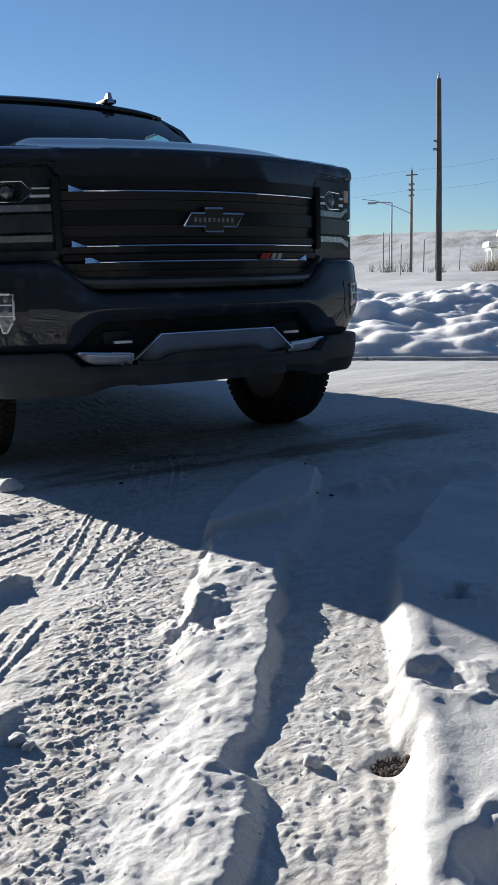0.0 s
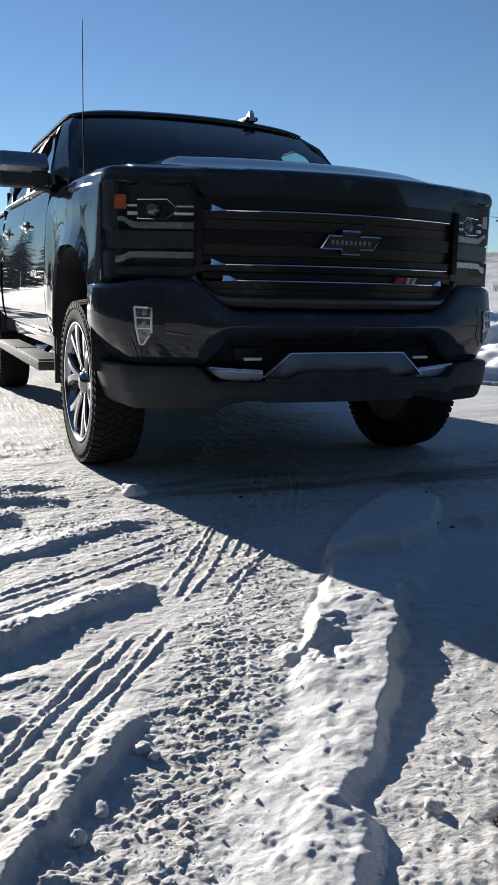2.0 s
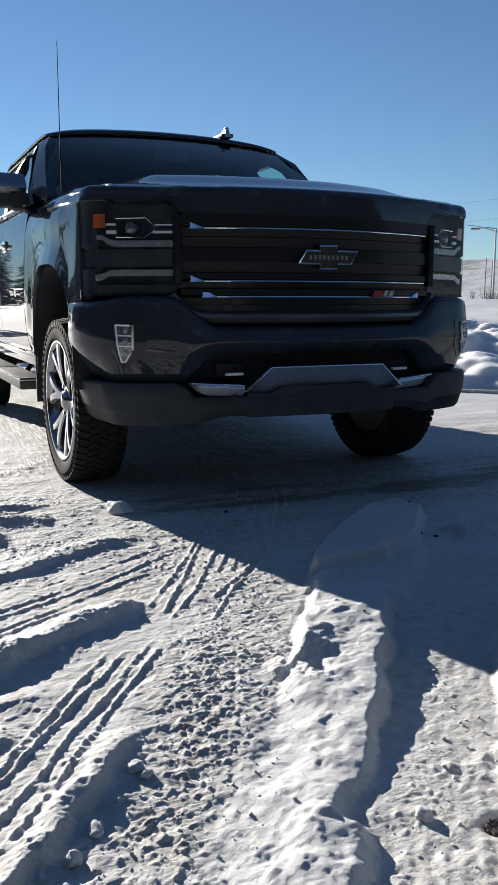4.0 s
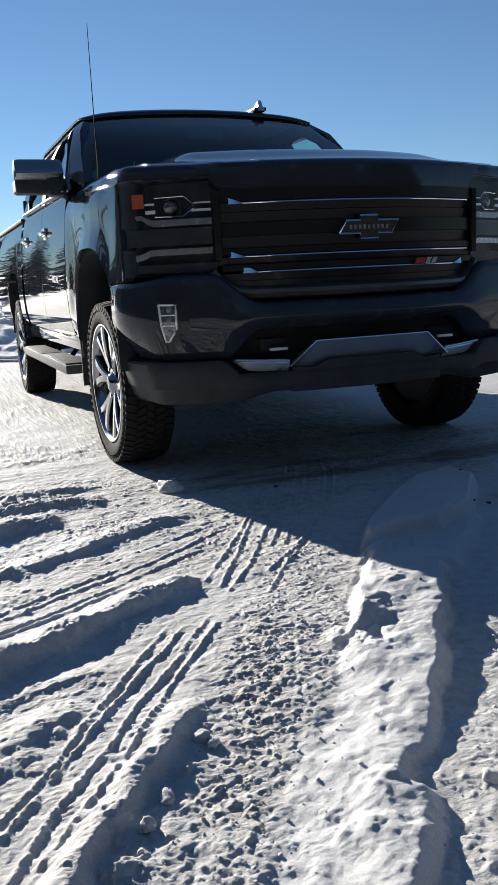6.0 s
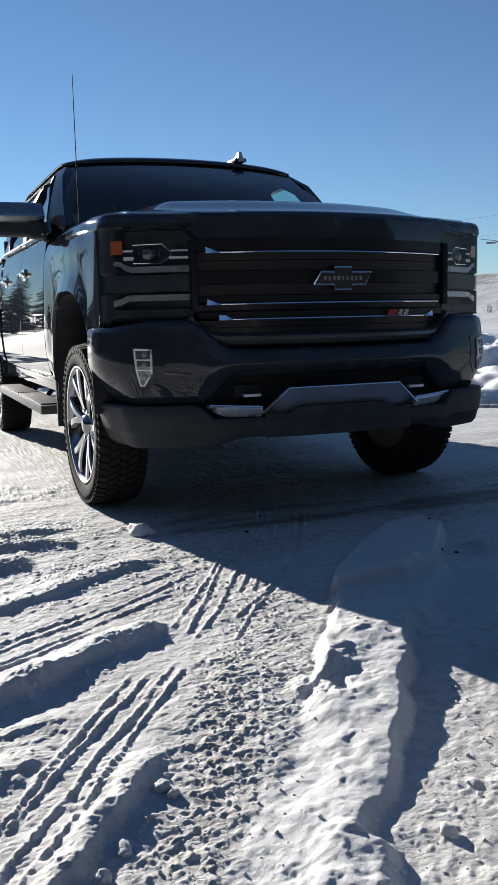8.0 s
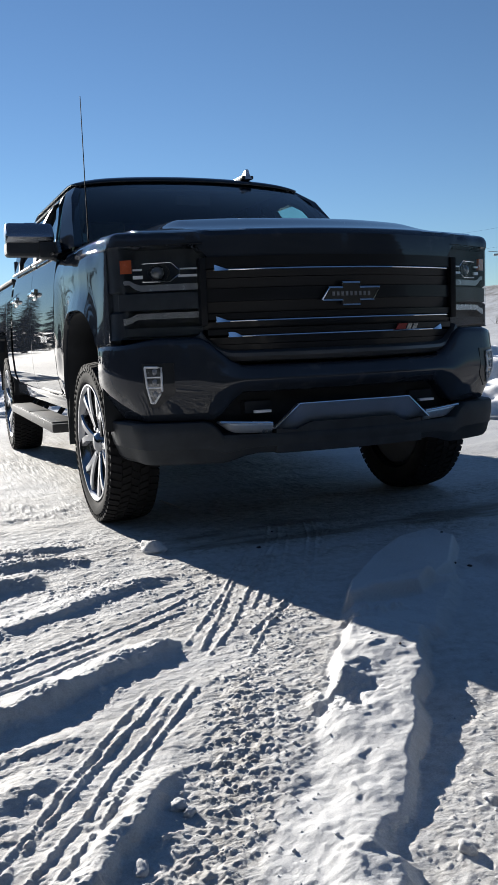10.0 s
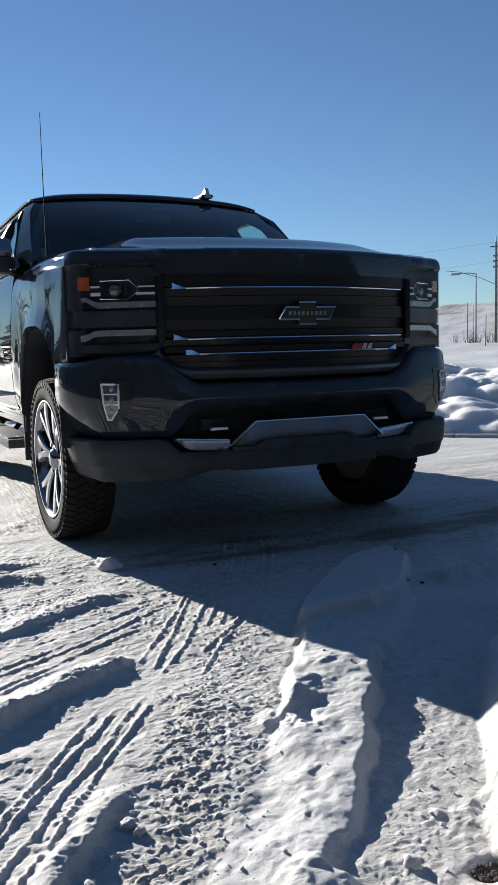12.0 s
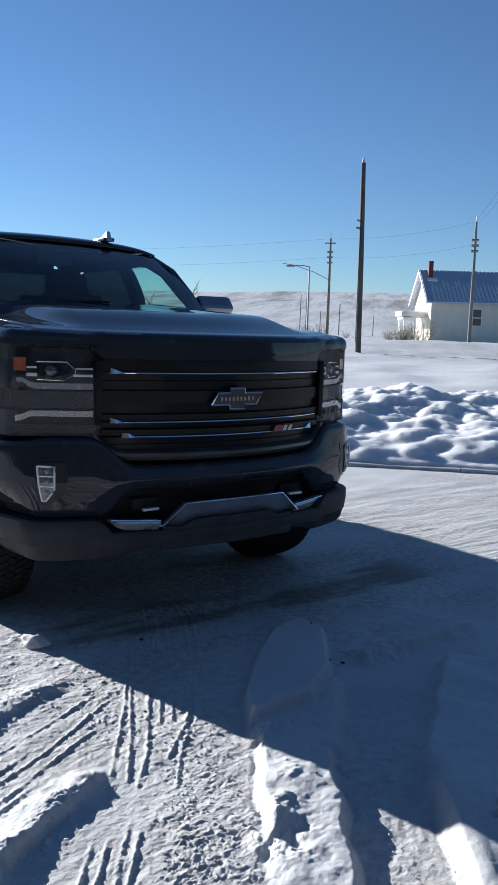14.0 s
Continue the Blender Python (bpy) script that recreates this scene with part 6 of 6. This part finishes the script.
    for u, v in ((-1.75, 1.75), (-1.75, 4.45), (-0.9, 1.75)):
        part("porch_post", tube([at(u, v, 0.4), at(u, v, 2.7)], 0.08, 8), WHITETRIM, porch)
    part("door", slab([[at(-0.06, 2.6, 0.7), at(-0.06, 3.5, 0.7)], [at(-0.06, 2.6, 2.7), at(-0.06, 3.5, 2.7)]], [[at(0.0, 2.6, 0.7), at(0.0, 3.5, 0.7)], [at(0.0, 2.6, 2.7), at(0.0, 3.5, 2.7)]]), WHITETRIM, t, smooth=0)


house()


def shrub(x, y, size, name, label, mat, n, seed):
    """Bare or dry bush: many thin crooked stems from one foot."""
    r = random.Random(seed)
    z = land(x, y)
    t = thing(name, (x, y, z), label, "bush", "dry bushes")
    geos = []
    for _ in range(n):
        w, lean = r.uniform(0, 6.28), r.uniform(0.1, 0.8)
        p = Vector((x + r.uniform(-0.3, 0.3) * size, y + r.uniform(-0.3, 0.3) * size, z - 0.05))
        d = Vector((math.cos(w) * lean, math.sin(w) * lean, 1)).normalized()
        pts = [p]
        for k in range(4):
            d = (d + Vector((r.uniform(-0.35, 0.35), r.uniform(-0.35, 0.35), r.uniform(-0.1, 0.2)))).normalized()
            pts.append(pts[-1] + d * size * r.uniform(0.18, 0.34))
        geos.append(tube(pts, 0.012 * size, 4, 0.004 * size))
        for q in pts[1:]:
            e = Vector((r.uniform(-1, 1), r.uniform(-1, 1), r.uniform(-0.1, 1))).normalized()
            geos.append(tube([q, q + e * size * r.uniform(0.1, 0.25)], 0.006 * size, 4, 0.003 * size))
    part("brushwood", merge(*geos), mat, t, smooth=0)


for i, (x, y, s) in enumerate(((47.3, 42.6, 1.5), (46.6, 43.0, 1.3), (45.9, 43.6, 1.0), (45.2, 44.2, 0.9))):
    shrub(x, y, s, "bush", "dry yellow-brown bush by the house wall", TWIG, 40, 30 + i)
rb = random.Random(12)
for i in range(16):
    f = i / 15
    x, y = 38 + 9 * f + rb.uniform(-1, 1), 56 - 13 * f + rb.uniform(-1, 1)
    shrub(x, y, rb.uniform(0.6, 1.1), "bush", "low snowy brush along the field edge", BARK, 26, 60 + i)


def bare_tree(x, y, height, seed):
    r = random.Random(seed)
    z = land(x, y)
    t = thing("bare_tree", (x, y, z), "bare leafless tree far behind the truck", "tree", "bare trees")
    geos = []

    def limb(p, d, length, rad, depth):
        q, pts = p, [p]
        for _ in range(3):
            d = (d + Vector((r.uniform(-0.2, 0.2), r.uniform(-0.2, 0.2), r.uniform(0, 0.15)))).normalized()
            q = q + d * length / 3
            pts.append(q)
        geos.append(tube(pts, rad, 5, rad * 0.55))
        if depth:
            for k in range(4):
                w = r.uniform(0, 6.28)
                e = (d + 0.8 * Vector((math.cos(w), math.sin(w), 0.2))).normalized()
                limb(pts[1 + k % 3], e, length * r.uniform(0.5, 0.72), rad * 0.5, depth - 1)
    limb(Vector((x, y, z - 0.1)), Vector((0, 0, 1)), height * 0.45, 0.13, 3)
    part("trunk", geos[0], BARK, t)
    part("crown", merge(*geos[1:]), BARK, t, smooth=0)


for i, (x, y, h) in enumerate(((57.0, 93.0, 7.5), (53.0, 98.0, 6.5), (60.5, 96.0, 5.5))):
    bare_tree(x, y, h, 80 + i)


def spruce(x, y, height, seed):
    """Dark conifer: tapered trunk with drooping boughs of many small sprays."""
    r = random.Random(seed)
    z = land(x, y)
    t = thing("spruce_tree", (x, y, z), "dark green spruce standing in the snow", "tree", "spruces")
    part("trunk", tube([(x, y, z - 0.1), (x, y, z + height)], 0.025 * height, 8, 0.01), BARK, t)
    V, F = [], []
    k = int(height * 30)
    for i in range(k):
        f = (i + 0.5) / k
        zz = z + height * (0.10 + 0.88 * f)
        w = r.uniform(0, 6.28)
        reach = (1 - f) ** 0.9 * height * 0.26 * r.uniform(0.6, 1.1) + 0.08
        d = Vector((math.cos(w), math.sin(w), -0.28))
        s = Vector((-math.sin(w), math.cos(w), 0))
        for j in range(6):
            q = Vector((x, y, zz)) + d * reach * (j + 0.6) / 6
            ln = reach * 0.30
            a = r.uniform(-0.25, 0.25)
            for sg in (-1, 1):
                e = (d * 0.7 + s * sg * 0.9 + Vector((0, 0, a))).normalized() * ln
                n0 = len(V)
                V.extend([q, q + e * 0.55 + Vector((0, 0, 0.05 * ln)), q + e, q + e * 0.5 - Vector((0, 0, 0.22 * ln))])
                F.append([n0, n0 + 1, n0 + 2, n0 + 3])
    part("crown", (V, F), NEEDLE, t, smooth=0)


for i, (x, y, h) in enumerate(((-9.0, 55.0, 6.0), (-12.0, 60.0, 7.0), (-6.2, 66.0, 5.0), (-15.5, 58.0, 5.5), (-22.0, 52.0, 7.5), (-30.0, 45.0, 6.5))):
    spruce(x, y, h, 100 + i)

rt = random.Random(41)
for i in range(13):
    spruce(-27 + 2.05 * i + rt.uniform(-0.6, 0.6), rt.uniform(58, 72), rt.uniform(3.0, 5.0), 140 + i)

# young spruces in a row, added out of view to darken the doors' reflection
for i in range(9):
    spruce(-5.0 + 0.55 * i + rt.uniform(-0.2, 0.2), rt.uniform(24, 29), rt.uniform(2.6, 3.6), 160 + i)

# wood beside the lot, mirrored in the fender
for i in range(16):
    spruce(rt.uniform(-31, -24), -6 + 2.1 * i + rt.uniform(-0.6, 0.6), rt.uniform(10, 15), 300 + i)

for i in range(9):
    spruce(-22 - 1.7 * i + rt.uniform(-0.4, 0.4), rt.uniform(36, 42), rt.uniform(11, 15), 330 + i)

# unseen belt of spruces added behind the camera to darken reflections and skylight
rs = random.Random(77)
for i in range(34):
    w = radians(-88 + 176 * i / 33)
    r = rs.uniform(17, 24)
    x, y = -1.0 - r * math.sin(-w) * 1.15, -5.0 - r * math.cos(w)
    if x + y < 4:
        spruce(x, y, rs.uniform(13, 17), 200 + i)


# ---- loose things on the snow ----
def snow_clod(x, y, size, seed, flat=0.6, group="snow clods"):
    bm = bmesh.new()
    bmesh.ops.create_icosphere(bm, subdivisions=3, radius=1)
    for v in bm.verts:
        n = noise.noise(v.co * 1.1 + Vector((seed * 3.1, 0, 0))) * 0.40 + noise.noise(v.co * 2.6 + Vector((0, seed * 1.7, 0))) * 0.20 + noise.noise(v.co * 7 + Vector((seed, 0, 0))) * 0.07
        v.co *= 1 + n
    bmesh.ops.transform(bm, matrix=Matrix.Translation((x, y, land(x, y) + size[2] * 0.35)) @ Matrix.Rotation(seed * 1.3, 4, "Z") @ Matrix.Diagonal((*size, 1)), verts=bm.verts)
    ob = part("snow_clod", bm, LOOSESNOW, None, smooth=60)
    tagged(ob, "small icy lump lying on the snow", "snow clod", group)


for i, (x, y, s) in enumerate(((-1.515, -1.955, (0.026, 0.014, 0.012)), (-1.40, -1.80, (0.018, 0.016, 0.013)), (-1.385, -1.83, (0.014, 0.012, 0.010)), (-0.905, 0.24, (0.07, 0.045, 0.035)),
                               (-1.57, -2.03, (0.014, 0.014, 0.016)), 
                               (-0.97, -2.16, (0.018, 0.014, 0.012)),)):
    snow_clod(x, y, s, i + 1)


def crumbs():
    """Loose snow crumbs thrown up along the driven lanes."""
    rr = np.random.RandomState(3)
    pts = []
    while len(pts) < 520:
        x, y = rr.uniform(-2.1, -0.3, 900), rr.uniform(-2.5, 0.2, 900)
        k = in_patch(x, y, CHURN, 0.06) * 0.9 + in_patch(x, y, BAND, 0.03) * 0.4 + 0.008
        pts += [(a, b) for a, b, c, u in zip(x, y, k, rr.rand(900)) if u < c * 0.6]
    pts = np.array(pts[:520])
    z = ground_height(pts[:, 0].copy(), pts[:, 1].copy())[0]
    bm = bmesh.new()
    bmesh.ops.create_icosphere(bm, subdivisions=1, radius=1)
    bv = np.array([v.co[:] for v in bm.verts])
    bf = np.array([[v.index for v in f.verts] for f in bm.faces])
    bm.free()
    V, F = [], []
    for i, (x, y) in enumerate(pts):
        s = 0.0018 + 0.0042 * rr.rand() ** 3
        q = bv * (1 + 0.5 * (rr.rand(len(bv), 1) - 0.5)) * s * np.array([1, rr.uniform(0.6, 1.2), rr.uniform(0.5, 0.9)])
        F.append(bf + len(V) * len(bv))
        V.append(q + np.array([x, y, z[i] + 0.3 * s]))
    ob = part("snow_crumbs", (np.concatenate(V).tolist(), np.concatenate(F).tolist()), LOOSESNOW, None, smooth=60)
    tagged(ob, "loose snow crumbs scattered along the wheel tracks", "snow crumbs", kind="stuff")


crumbs()

tw = part("twig", tube([(-0.645, 1.05, 0.064), (-0.59, 1.045, 0.040), (-0.535, 1.04, 0.012)], 0.0042, 6, 0.003), PALETWIG)
tagged(tw, "short pale twig lying on the snow", "twig")


for i, (x, y, s) in enumerate(((-0.47, 0.05, 0.012), (0.10, -0.61, 0.009), (0.14, -0.65, 0.011), (-0.81, -0.61, 0.007), (-0.78, -0.87, 0.006), (-0.30, 0.30, 0.008), (0.25, -0.30, 0.007), (-0.62, -1.37, 0.006))):
    bm = bmesh.new()
    bmesh.ops.create_icosphere(bm, subdivisions=2, radius=1)
    for v in bm.verts:
        v.co *= 1 + 0.4 * noise.noise(v.co * 1.6 + Vector((i * 2.7, 0, 0)))
    bmesh.ops.transform(bm, matrix=Matrix.Translation((x, y, land(x, y) + s * 0.3)) @ Matrix.Rotation(i, 4, "Z") @ Matrix.Diagonal((0.9 * s, 0.6 * s, 0.45 * s, 1)), verts=bm.verts)
    tagged(part("pebble", bm, GRAVEL, None, smooth=50), "small dark stone lying on the snow", "pebble", "pebbles")


def pit_gravel():
    rr = random.Random(5)
    geos = []
    for _ in range(130):
        w, q = rr.uniform(0, 6.28), math.sqrt(rr.random())
        x, y = -0.85 + 0.036 * q * math.cos(w), -2.232 + 0.022 * q * math.sin(w)
        s = rr.uniform(0.003, 0.007)
        bm = bmesh.new()
        bmesh.ops.create_icosphere(bm, subdivisions=1, radius=s)
        z = land(x, y) + s * 0.7
        geos.append(([(v.co.x * rr.uniform(0.7, 1.2) + x, v.co.y + y, v.co.z * 0.7 + z) for v in bm.verts], [[v.index for v in f.verts] for f in bm.faces]))
        bm.free()
    ob = part("gravel", merge(*geos), GRAVEL, None, smooth=0)
    tagged(ob, "dark gravel showing in a hole in the snow", "gravel", kind="stuff")


pit_gravel()
